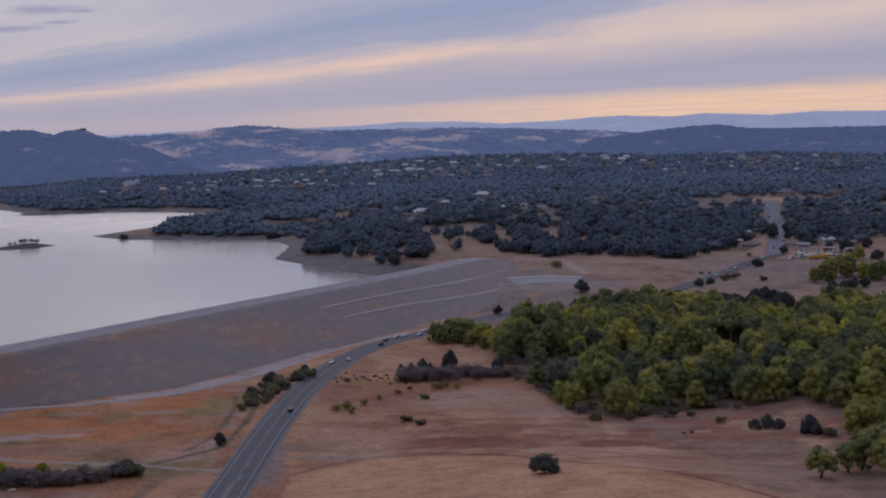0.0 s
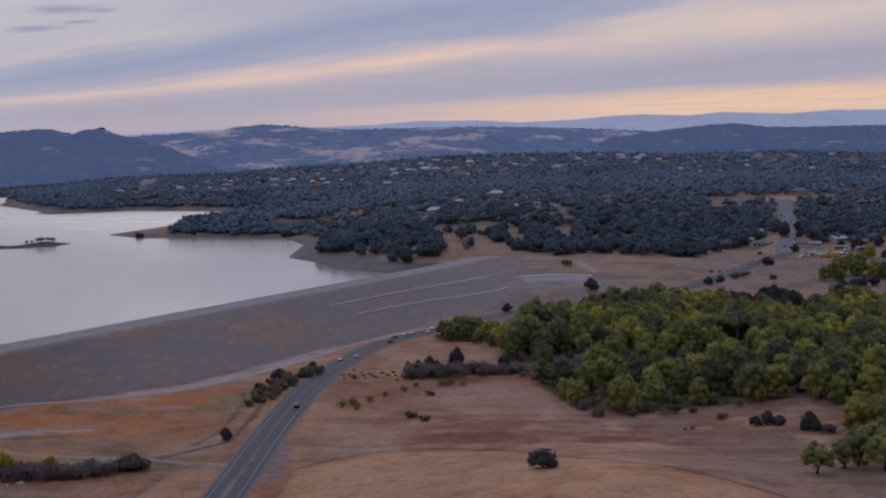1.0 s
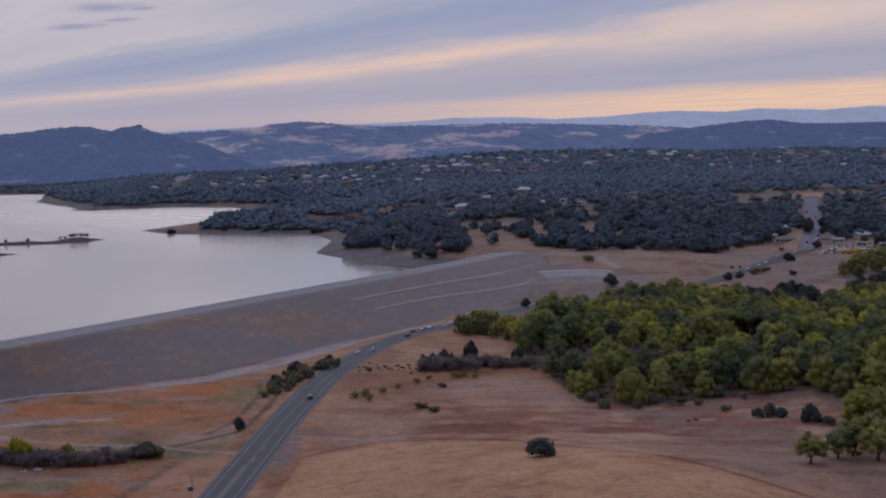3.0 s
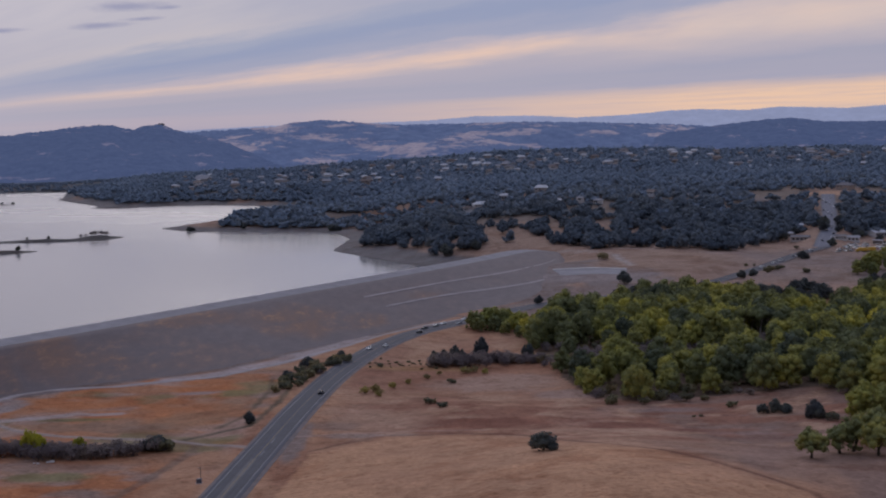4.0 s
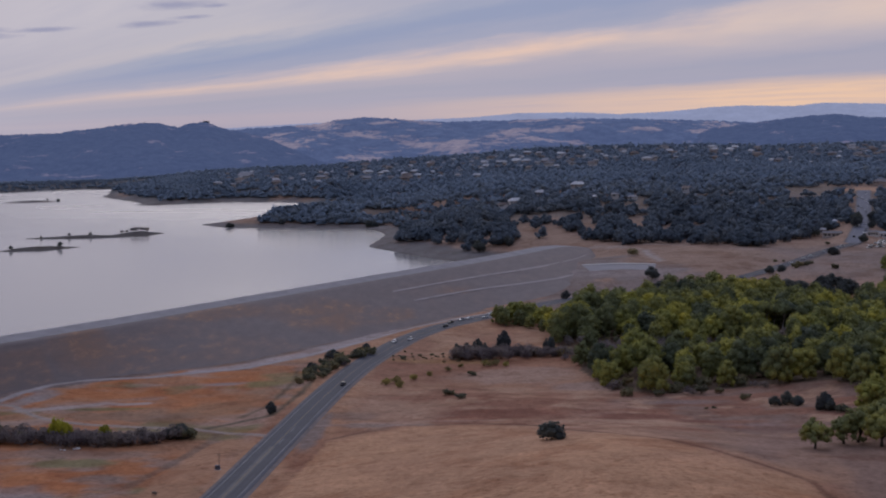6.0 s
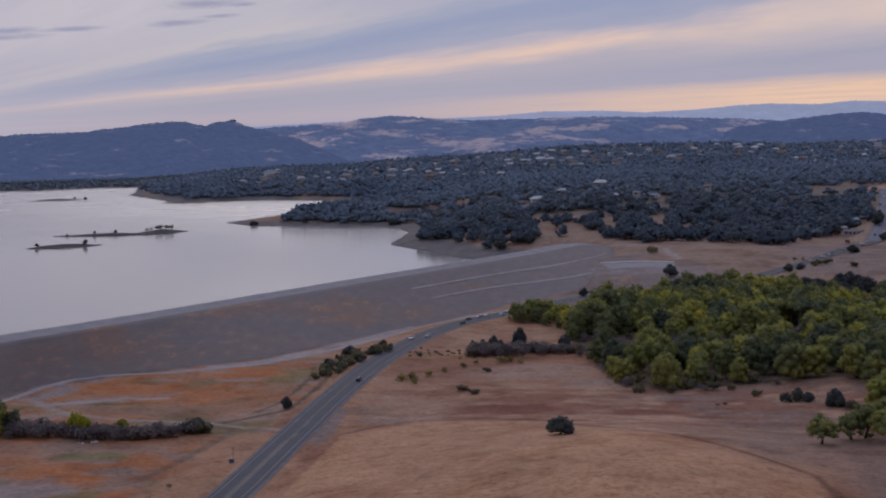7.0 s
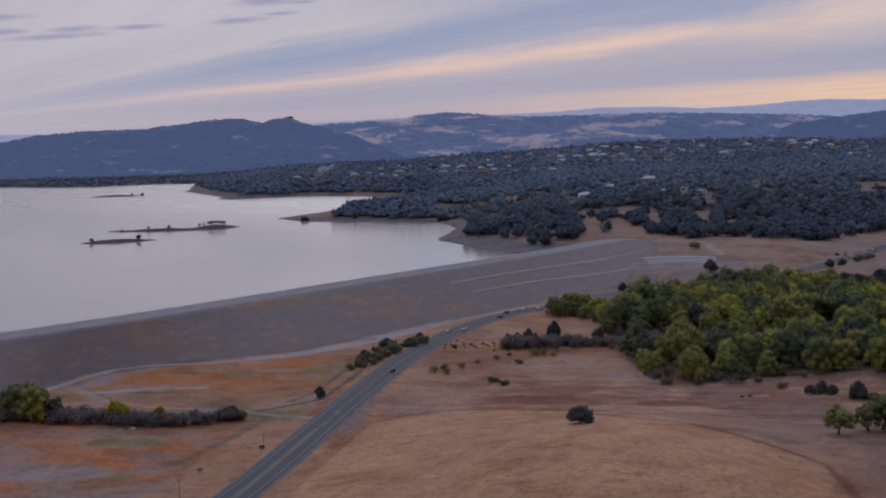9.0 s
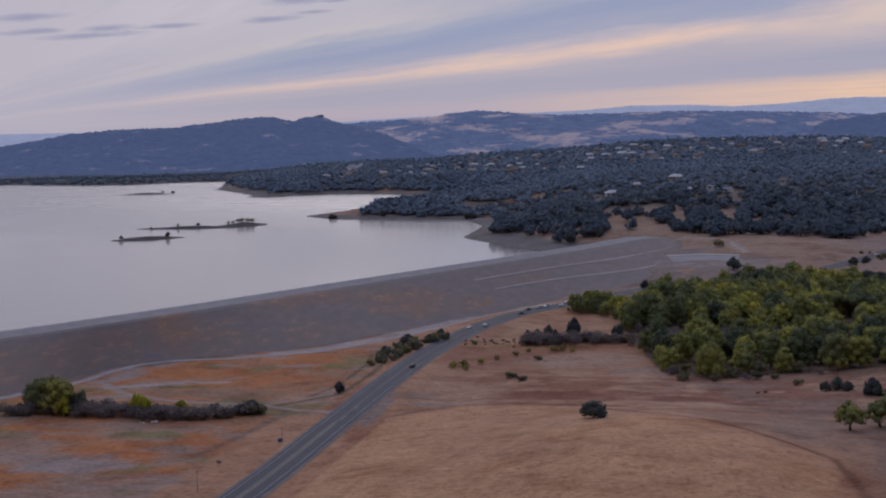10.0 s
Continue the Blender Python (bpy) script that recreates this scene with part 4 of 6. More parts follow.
# ------------------------------------------------------------------ far hills
def hill_range(name, profile, dist, depth, rough, material, label):
    """A far ridge: profile of heading (degrees to the left) and crest height."""
    ang = np.arange(profile[0][0], profile[-1][0], 0.06)
    top = np.interp(ang, [p[0] for p in profile], [p[1] for p in profile])
    steps = np.concatenate([np.linspace(-1, 0, 26), [0.25, 0.6, 1.0]])
    rows = []
    for k in steps:
        r = dist + depth * k + 0 * ang
        x, y = -r * np.sin(np.radians(ang)), r * np.cos(np.radians(ang))
        fall = (1 - np.abs(k)) ** 0.85 if k < 0 else (1 - k) ** 1.2
        ridge = grain(x, y, 260, 91, 5) - 0.5
        z = -30 + (top + 30) * fall + rough * ridge * (1 - fall) * fall * 5 + rough * 0.09 * (grain(ang * 100, 0 * ang, 9, 93, 3) - 0.5) * fall
        rows.append(np.column_stack([x, y, z]))
    n = len(ang)
    i, j = np.meshgrid(np.arange(len(steps) - 1), np.arange(n - 1), indexing="ij")
    faces = np.stack([i * n + j, (i + 1) * n + j, (i + 1) * n + j + 1, i * n + j + 1], -1).reshape(-1, 4)
    tagged(new(name, mesh_from(name, np.concatenate(rows), faces, material, True)), label, "hills", kind="structure")


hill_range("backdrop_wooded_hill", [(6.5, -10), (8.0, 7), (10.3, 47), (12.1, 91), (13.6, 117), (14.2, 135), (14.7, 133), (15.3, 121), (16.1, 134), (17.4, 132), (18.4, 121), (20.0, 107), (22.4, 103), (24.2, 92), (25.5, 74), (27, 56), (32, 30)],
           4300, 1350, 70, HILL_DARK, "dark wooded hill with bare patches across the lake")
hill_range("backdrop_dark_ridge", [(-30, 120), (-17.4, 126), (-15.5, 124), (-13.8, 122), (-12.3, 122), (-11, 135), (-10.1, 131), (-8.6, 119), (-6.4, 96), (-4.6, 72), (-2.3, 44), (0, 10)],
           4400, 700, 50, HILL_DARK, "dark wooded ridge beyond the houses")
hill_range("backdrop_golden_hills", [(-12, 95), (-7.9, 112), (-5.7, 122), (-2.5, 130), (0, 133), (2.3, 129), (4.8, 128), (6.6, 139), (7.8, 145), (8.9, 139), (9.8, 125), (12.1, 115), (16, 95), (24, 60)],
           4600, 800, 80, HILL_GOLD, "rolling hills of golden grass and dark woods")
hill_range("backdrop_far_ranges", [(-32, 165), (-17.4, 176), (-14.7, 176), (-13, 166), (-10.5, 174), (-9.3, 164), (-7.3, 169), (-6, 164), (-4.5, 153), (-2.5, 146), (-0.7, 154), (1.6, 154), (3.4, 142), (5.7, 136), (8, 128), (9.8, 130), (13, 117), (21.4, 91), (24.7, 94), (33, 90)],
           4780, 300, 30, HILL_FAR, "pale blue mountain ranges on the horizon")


# ------------------------------------------------------------------ trees
def ico_arrays(sub):
    bm = bmesh.new()
    bmesh.ops.create_icosphere(bm, subdivisions=sub, radius=1.0)
    v = np.array([q.co[:] for q in bm.verts])
    f = np.array([[q.index for q in t.verts] for t in bm.faces])
    bm.free()
    return v, f


ICO1, ICO2 = ico_arrays(1), ico_arrays(2)


def crown(rng, lobes, tufts, size, core=0.86, droop=0.0, ball=ICO2, jitter=0.4):
    """Foliage: lumpy masses with many small tufts of leaves standing out from them."""
    verts, faces, count = [], [], 0
    for cx, cy, cz, r, flat in lobes:
        v, f = ball
        push = 1 + 0.30 * (rng.random(len(v)) - 0.5)
        verts.append(v * push[:, None] * (r * core) * np.array([1, 1, flat]) + (cx, cy, cz))
        faces.append(f + count)
        count += len(v)
        n = int(tufts * r * r)
        d = rng.normal(size=(n, 3))
        d[:, 2] = d[:, 2] * 0.9 + 0.25
        d /= np.linalg.norm(d, axis=1, keepdims=True)
        p = d * r * (0.86 + 0.30 * rng.random((n, 1))) * np.array([1, 1, flat]) + (cx, cy, cz)
        nrm = d + jitter * rng.normal(size=(n, 3))
        nrm /= np.linalg.norm(nrm, axis=1, keepdims=True)
        a = np.cross(nrm, rng.normal(size=(n, 3)))
        a /= np.linalg.norm(a, axis=1, keepdims=True)
        b = np.cross(nrm, a)
        s = size * (0.55 + 0.9 * rng.random((n, 1)))
        quad = np.stack([p - a * s - 0.2 * b * s, p + 0.7 * b * s - 0.15 * nrm * s, p + a * s - 0.1 * b * s - droop * s * np.array([0, 0, 1]), p - 0.8 * b * s + 0.2 * nrm * s], 1)
        verts.append(quad.reshape(-1, 3))
        k = np.arange(n)[:, None] * 4 + count
        faces.append(np.concatenate([k + [0, 1, 2], k + [0, 2, 3]]))
        count += 4 * n
    return np.concatenate(verts), np.concatenate(faces)


def trunk_mesh(name, rng, height, radius, fork, spread, material, limbs=6):
    bm = bmesh.new()
    lean = rng.normal(size=2) * 0.05 * height
    top = Vector((lean[0], lean[1], fork))
    rod(bm, (0, 0, -0.6), top * 0.5 + Vector((0, 0, 0)), radius * 1.35, radius, 8)
    rod(bm, top * 0.49, top, radius, radius * 0.75, 8)
    for k in range(limbs):
        a = 2 * math.pi * (k + rng.random() * 0.6) / limbs
        reach, rise = spread * (0.45 + 0.5 * rng.random()), (height - fork) * (0.45 + 0.4 * rng.random())
        mid = top + Vector((math.cos(a) * reach * 0.5, math.sin(a) * reach * 0.5, rise * 0.6))
        tip = top + Vector((math.cos(a) * reach, math.sin(a) * reach, rise))
        rod(bm, top - Vector((0, 0, 0.3)), mid, radius * 0.55, radius * 0.35, 6)
        rod(bm, mid, tip, radius * 0.35, radius * 0.1, 5)
    me = bpy.data.meshes.new(name)
    bm.to_mesh(me)
    bm.free()
    return finish(name, me, material)


def poplar_lobes(rng, height, wide):
    """A broken dome of many small boughs over a skirt of lower ones, fuller to one side."""
    out = [(0, 0, height * 0.56, wide * 0.60, 1.05), (0, 0, height * 0.32, wide * 0.46, 1.0)]
    side = rng.random() * 6.28
    for k in range(22):
        a, up = 2.4 * k + rng.random() * 0.7, (k + 0.5) / 22
        flat = math.sqrt(1 - up**2.2)
        reach = wide * (0.34 + 0.46 * flat) * (0.82 + 0.22 * math.cos(a - side)) * (0.8 + 0.35 * rng.random()) * (0.25 + 0.75 * flat)
        out.append((math.cos(a) * reach, math.sin(a) * reach, height * (0.34 + 0.52 * up + 0.08 * rng.normal()), wide * (0.20 + 0.16 * rng.random()), 0.75 + 0.3 * rng.random()))
    for k in range(5):
        a = 1.26 * k + rng.random()
        reach = wide * (0.40 + 0.3 * rng.random())
        out.append((math.cos(a) * reach, math.sin(a) * reach, height * (0.14 + 0.16 * rng.random()), wide * (0.18 + 0.12 * rng.random()), 1.1))
    return out


def tall_lobes(rng, height, wide):
    """A high narrow crown that leaves the trunk bare."""
    out = [(0, 0, height * 0.74, wide * 0.7, 0.95)]
    for k in range(6):
        a = 1.05 * k + rng.random() * 0.5
        reach = wide * (0.45 + 0.2 * rng.random())
        out.append((math.cos(a) * reach, math.sin(a) * reach, height * (0.62 + 0.22 * rng.random()), wide * (0.36 + 0.12 * rng.random()), 0.85))
    return out


def shade_lobes(rng, height, wide):
    """A broad uneven crown held clear of the ground."""
    out = [(0, 0, height * 0.58, wide * 0.62, 0.95)]
    for k in range(20):
        a, up = 2.4 * k + rng.random() * 0.7, (k + 0.5) / 20
        reach = wide * (0.25 + 0.62 * math.sqrt(1 - up**2)) * (0.75 + 0.35 * rng.random())
        out.append((math.cos(a) * reach, math.sin(a) * reach, height * (0.26 + 0.56 * up + 0.06 * rng.normal()), wide * (0.20 + 0.14 * rng.random()), 0.85))
    return out


def oak_lobes(rng, height, wide):
    out = [(0, 0, height * 0.46, wide * 0.76, 0.78)]
    for k in range(8):
        a = 2.4 * k + rng.random()
        reach = wide * (0.48 + 0.2 * rng.random())
        out.append((math.cos(a) * reach, math.sin(a) * reach, height * (0.20 + 0.42 * rng.random()), wide * (0.30 + 0.14 * rng.random()), 0.85))
    out.append((rng.normal() * wide * 0.2, rng.normal() * wide * 0.2, height * 0.8, wide * 0.36, 0.75))
    return out


def shrub_lobes(rng, height, wide):
    out = []
    for k in range(6):
        a = 2.4 * k + rng.random()
        reach = wide * 0.65 * rng.random() ** 0.5
        out.append((math.cos(a) * reach, math.sin(a) * reach, height * (0.3 + 0.35 * rng.random()), min(wide * 0.42, height * 0.5) * (0.7 + 0.4 * rng.random()), 0.95))
    return out


def tree_kinds(name, count, lobes_of, height, wide, tufts, size, leaf, bark, fork, radius, label, category, seed, limbs=6, droop=0.0, core=0.86, ball=ICO2, jitter=0.4):
    """Master trees of one kind, each an Empty with a trunk and a crown; they stand aside until the first is copied."""
    rng = np.random.default_rng(seed)
    made, crowns = [], []
    for k in range(count):
        h, w = height * (0.88 + 0.26 * rng.random()), wide * (0.85 + 0.3 * rng.random())
        v, f = crown(rng, lobes_of(rng, h, w), tufts, size, core, droop, ball, jitter)
        crowns.append((v, f))
        made.append((mesh_from("crown", v, f, leaf[k % len(leaf)] if isinstance(leaf, tuple) else leaf, True), trunk_mesh("trunk", rng, h * 0.8, radius, fork * h, w * 0.75, bark, limbs)))
    return {"name": name, "meshes": made, "crowns": crowns, "label": label, "category": category, "first": {}}


def plant(kind, which, x, y, scale=1.0, turn=0.0, z=None, group="", label="", stretch=1.0):
    z = ground_at(x, y) if z is None else z
    m = pose(x, y, z, 0, 0, turn) @ Matrix.Diagonal((scale, scale, scale * stretch, 1))
    root = new(kind["name"])
    root.matrix_basis = m
    me, trunk = kind["meshes"][which % len(kind["meshes"])]
    child("trunk", trunk, root)
    child("crown", me, root)
    return tagged(root, label or kind["label"], kind["category"], group)


COTTON = tree_kinds("cottonwood_tree", 8, poplar_lobes, 12.6, 6.5, 12, 0.45, (POPLAR, POPLAR, GOLDLEAF, POPLAR, POPLAR, GOLDLEAF, POPLAR, POPLAR), BARK, 0.32, 0.30, "tall cottonwood with yellowing green autumn leaves", "tree", 11, core=0.82, ball=ICO1, jitter=0.5)
TALLCOTTON = tree_kinds("cottonwood_tree", 3, tall_lobes, 15.0, 4.6, 14, 0.50, POPLAR, PALEBARK, 0.45, 0.22, "tall cottonwood with a bare pale trunk and high crown", "tree", 19, core=0.9, ball=ICO1)
SHADECOTTON = tree_kinds("cottonwood_tree", 3, shade_lobes, 10.5, 5.4, 12, 0.44, SHADELEAF, DARKBARK, 0.20, 0.45, "broad cottonwood with a yellowing crown on a dark trunk", "tree", 23, core=0.82, ball=ICO1, jitter=0.5)
LIVEOAK = tree_kinds("oak_tree", 6, oak_lobes, 8.6, 5.6, 12, 0.58, OAK, DARKBARK, 0.22, 0.32, "dark green rounded oak on dry grass", "tree", 12, ball=ICO1)
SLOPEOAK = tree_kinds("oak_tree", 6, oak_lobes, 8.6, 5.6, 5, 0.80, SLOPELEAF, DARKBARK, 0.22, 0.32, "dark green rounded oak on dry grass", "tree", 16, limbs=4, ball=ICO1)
SHRUB = tree_kinds("shrub", 5, shrub_lobes, 3.9, 2.9, 30, 0.27, BRUSH, DARKBARK, 0.2, 0.07, "grey-brown leafless brush in a thicket", "shrub", 13, limbs=7, core=0.35, ball=ICO1, jitter=1.0)
GREENBUSH = tree_kinds("bush", 4, shrub_lobes, 3.6, 3.0, 26, 0.40, OLIVE, DARKBARK, 0.2, 0.08, "low dark green bush on dry grass", "bush", 14, limbs=6, core=0.7, jitter=0.7)
PALEBUSH = tree_kinds("bush", 3, shrub_lobes, 3.2, 3.0, 30, 0.34, STRAWLEAF, DARKBARK, 0.2, 0.07, "pale yellow-olive bush on dry grass", "bush", 18, limbs=6, core=0.5, ball=ICO1, jitter=0.9)
WILLOW = tree_kinds("willow_bush", 3, shrub_lobes, 4.2, 2.2, 30, 0.36, YELLOW, DARKBARK, 0.25, 0.09, "small bright yellow willow", "bush", 15, limbs=6, core=0.75)


def scatter(rng, poly, gap, tries, keep=None):
    xs, ys = [p[0] for p in poly], [p[1] for p in poly]
    px, py = rng.uniform(min(xs), max(xs), tries), rng.uniform(min(ys), max(ys), tries)
    d, inside = edge_distance(poly, px, py)
    ok = inside if keep is None else inside & keep(px, py)
    got = []
    for x, y in zip(px[ok], py[ok]):
        if all((x - a) ** 2 + (y - b) ** 2 > gap * gap for a, b in got):
            got.append((x, y))
    return got


def build_grove():
    rng = np.random.default_rng(5)
    thicket = [(48, 640), (80, 625), (100, 650), (90, 690), (52, 690)]

    def clear(x, y):
        _, inside = edge_distance(thicket, x, y)
        _, glade = edge_distance([(132, 706), (165, 702), (170, 756), (134, 760)], x, y)
        return ~inside & ~glade & (x < 0.33 * y + 14)

    def strip(x, y):
        return (y > 632) & (y < 700) & (x < 150)

    spots = scatter(rng, GROVE, 12.0, 9000, lambda x, y: clear(x, y) & (y < 700) & ~strip(x, y)) + scatter(rng, GROVE, 14.0, 6000, lambda x, y: clear(x, y) & strip(x, y)) + scatter(rng, GROVE, 9.6, 14000, lambda x, y: clear(x, y) & (y > 704))
    spots.sort(key=lambda p: p[1])
    px, py = np.array([s[0] for s in spots]), np.array([s[1] for s in spots])
    zs, tall = land(px, py), grain(px, py, 45, 77, 2)
    edge, _ = edge_distance(GROVE, px, py)
    back = smooth(690, 725, py)
    size = (0.66 + 0.56 * tall + 0.50 * rng.random(len(px)) ** 2) * (1 - back) + back * (0.98 + 0.16 * tall + 0.12 * rng.random(len(px))) - 0.14 * (edge < 9) * (1 - back)
    size *= np.where(strip(px, py), 0.72, 1.0)
    verts, faces, count = [], [], 0
    for k, (x, y) in enumerate(spots):
        which, turn, lift = int(rng.integers(8)), rng.uniform(0, 360), 0.9 + 0.3 * rng.random()
        if k < 240:
            plant(COTTON, which, x, y, size[k], turn, zs[k], "cottonwoods of the grove", "", lift)
            continue
        v, f = COTTON["crowns"][which]
        c, q = math.cos(radians(turn)), math.sin(radians(turn))
        verts.append(np.column_stack([v[:, 0] * c - v[:, 1] * q, v[:, 0] * q + v[:, 1] * c, v[:, 2] * lift]) * size[k] + (x, y, zs[k]))
        faces.append(f + count)
        count += len(v)
    tagged(new("grove_canopy", mesh_from("grove_canopy", np.concatenate(verts), np.concatenate(faces), GROVELEAF, True)), "dense canopy of yellowing cottonwoods deeper in the grove", "trees", kind="stuff")
    # dark undergrowth between the trunks
    for x, y in scatter(rng, GROVE, 15.0, 1500, lambda x, y: y < 640)[:60]:
        plant(GREENBUSH, int(rng.integers(4)), x, y, 1.0 + 0.6 * rng.random(), rng.uniform(0, 360), None, "brush in the grove", "olive-brown undergrowth beneath the cottonwoods")
    for x, y in ((135, 752), (140, 757), (144, 751), (149, 756), (153, 750), (158, 755), (163, 749), (168, 754)):
        plant(TALLCOTTON, int(rng.integers(3)), x, y, 0.9 + 0.2 * rng.random(), rng.uniform(0, 360), None, "cottonwoods of the grove")
    for x, y in ((138, 722), (147, 716), (156, 720), (162, 714), (142, 734), (152, 732)):
        plant(SHRUB, int(rng.integers(5)), x, y, 0.8 + 0.4 * rng.random(), rng.uniform(0, 360), None, "brush in the grove")
    for x, y in scatter(rng, thicket, 4.6, 900):
        plant(SHRUB, int(rng.integers(5)), x, y, 0.9 + 0.6 * rng.random(), rng.uniform(0, 360), None, "brush in the grove")
    for x, y in scatter(rng, GROVE, 7.0, 1500, lambda x, y: strip(x, y) & clear(x, y))[:70]:
        plant(GREENBUSH if rng.random() < 0.5 else SHRUB, int(rng.integers(4)), x, y, 0.9 + 0.7 * rng.random(), rng.uniform(0, 360), None, "brush in the grove", "olive-brown undergrowth beneath the cottonwoods")
    # ragged brush along the grove's front
    front = spline([(48, 590), (58, 556), (72, 547), (93, 558), (110, 563), (128, 564)], 3.6)
    for x, y in front[rng.random(len(front)) < 0.62]:
        plant(SHRUB if rng.random() < 0.6 else GREENBUSH, int(rng.integers(4)), x + rng.normal() * 2.6, y + rng.normal() * 2.6, 0.7 + 0.7 * rng.random(), rng.uniform(0, 360), None, "brush in the grove")
    for x, y in ((34, 645), (37, 652), (31, 656), (40, 640), (35, 662), (28, 668)):
        plant(SHRUB if rng.random() < 0.5 else GREENBUSH, int(rng.integers(4)), x, y, 0.9 + 0.6 * rng.random(), rng.uniform(0, 360), None, "brush in the grove")
    # the clump that stands forward of the grove beside the highway
    for x, y, s in ((-4, 768, 0.85), (3, 775, 1.05), (11, 772, 1.0), (19, 763, 0.9), (26, 752, 0.75), (14, 752, 0.62), (22, 742, 0.55), (30, 735, 0.6), (30, 718, 0.55), (7, 780, 0.9), (15, 783, 0.95), (23, 774, 0.8), (0, 762, 0.7), (8, 762, 0.75)):
        plant(COTTON, (2, 5, 0)[int(rng.integers(3))], x, y, s, rng.uniform(0, 360), None, "cottonwoods beside the highway")
    # trees at the meadow's edge
    for x, y, s in ((127, 437, 0.95), (132, 440, 1.15), (138, 431, 1.1), (143, 452, 1.15), (143, 461, 1.1), (150, 455, 1.1)):
        plant(SHADECOTTON, int(rng.integers(3)), x, y, s, rng.uniform(0, 360), None, "cottonwoods at the meadow")
    for x, y, s in ((148, 500, 1.0), (157, 496, 1.05), (160, 512, 1.0), (156, 525, 0.9), (170, 520, 1.0), (163, 478, 1.0), (156, 470, 0.95)):
        plant(COTTON, (2, 5, 1, 3)[int(rng.integers(4))], x, y, s * 0.92, rng.uniform(0, 360), None, "cottonwoods at the meadow", "", 1.0)
    plant(SHADECOTTON, 0, 116, 428, 0.92, 40, None, "", "small lone cottonwood with a green crown on a short trunk")
    for x, y, s, tall in ((133, 507, 0.62, 1.35), (134.5, 503.5, 0.42, 1.3), (117, 524, 0.46, 1.0), (121.5, 524, 0.52, 1.25), (125, 520.5, 0.45, 1.0)):
        plant(LIVEOAK, int(rng.integers(6)), x, y, s, rng.uniform(0, 360), None, "oaks on the meadow", "", tall)
    plant(GREENBUSH, 1, 138, 498, 1.0, 0, None, "", "grey-brown bush beside oaks on the meadow")
    # dark oaks along the grove's far side
    for k in range(26):
        t = k / 25
        x, y = 88 + 165 * t + rng.normal() * 4, 880 + 26 * math.sin(t * 3.1) - 34 * t + rng.normal() * 8
        plant(LIVEOAK, int(rng.integers(6)), x, y, 0.8 + 0.45 * rng.random(), rng.uniform(0, 360), None, "oaks behind the grove")
    for x, y, s in ((34, 866, 0.62), (93, 938, 0.95)):
        plant(LIVEOAK, int(rng.integers(6)), x, y, s, rng.uniform(0, 360), None, "oaks by the dam")


build_grove()


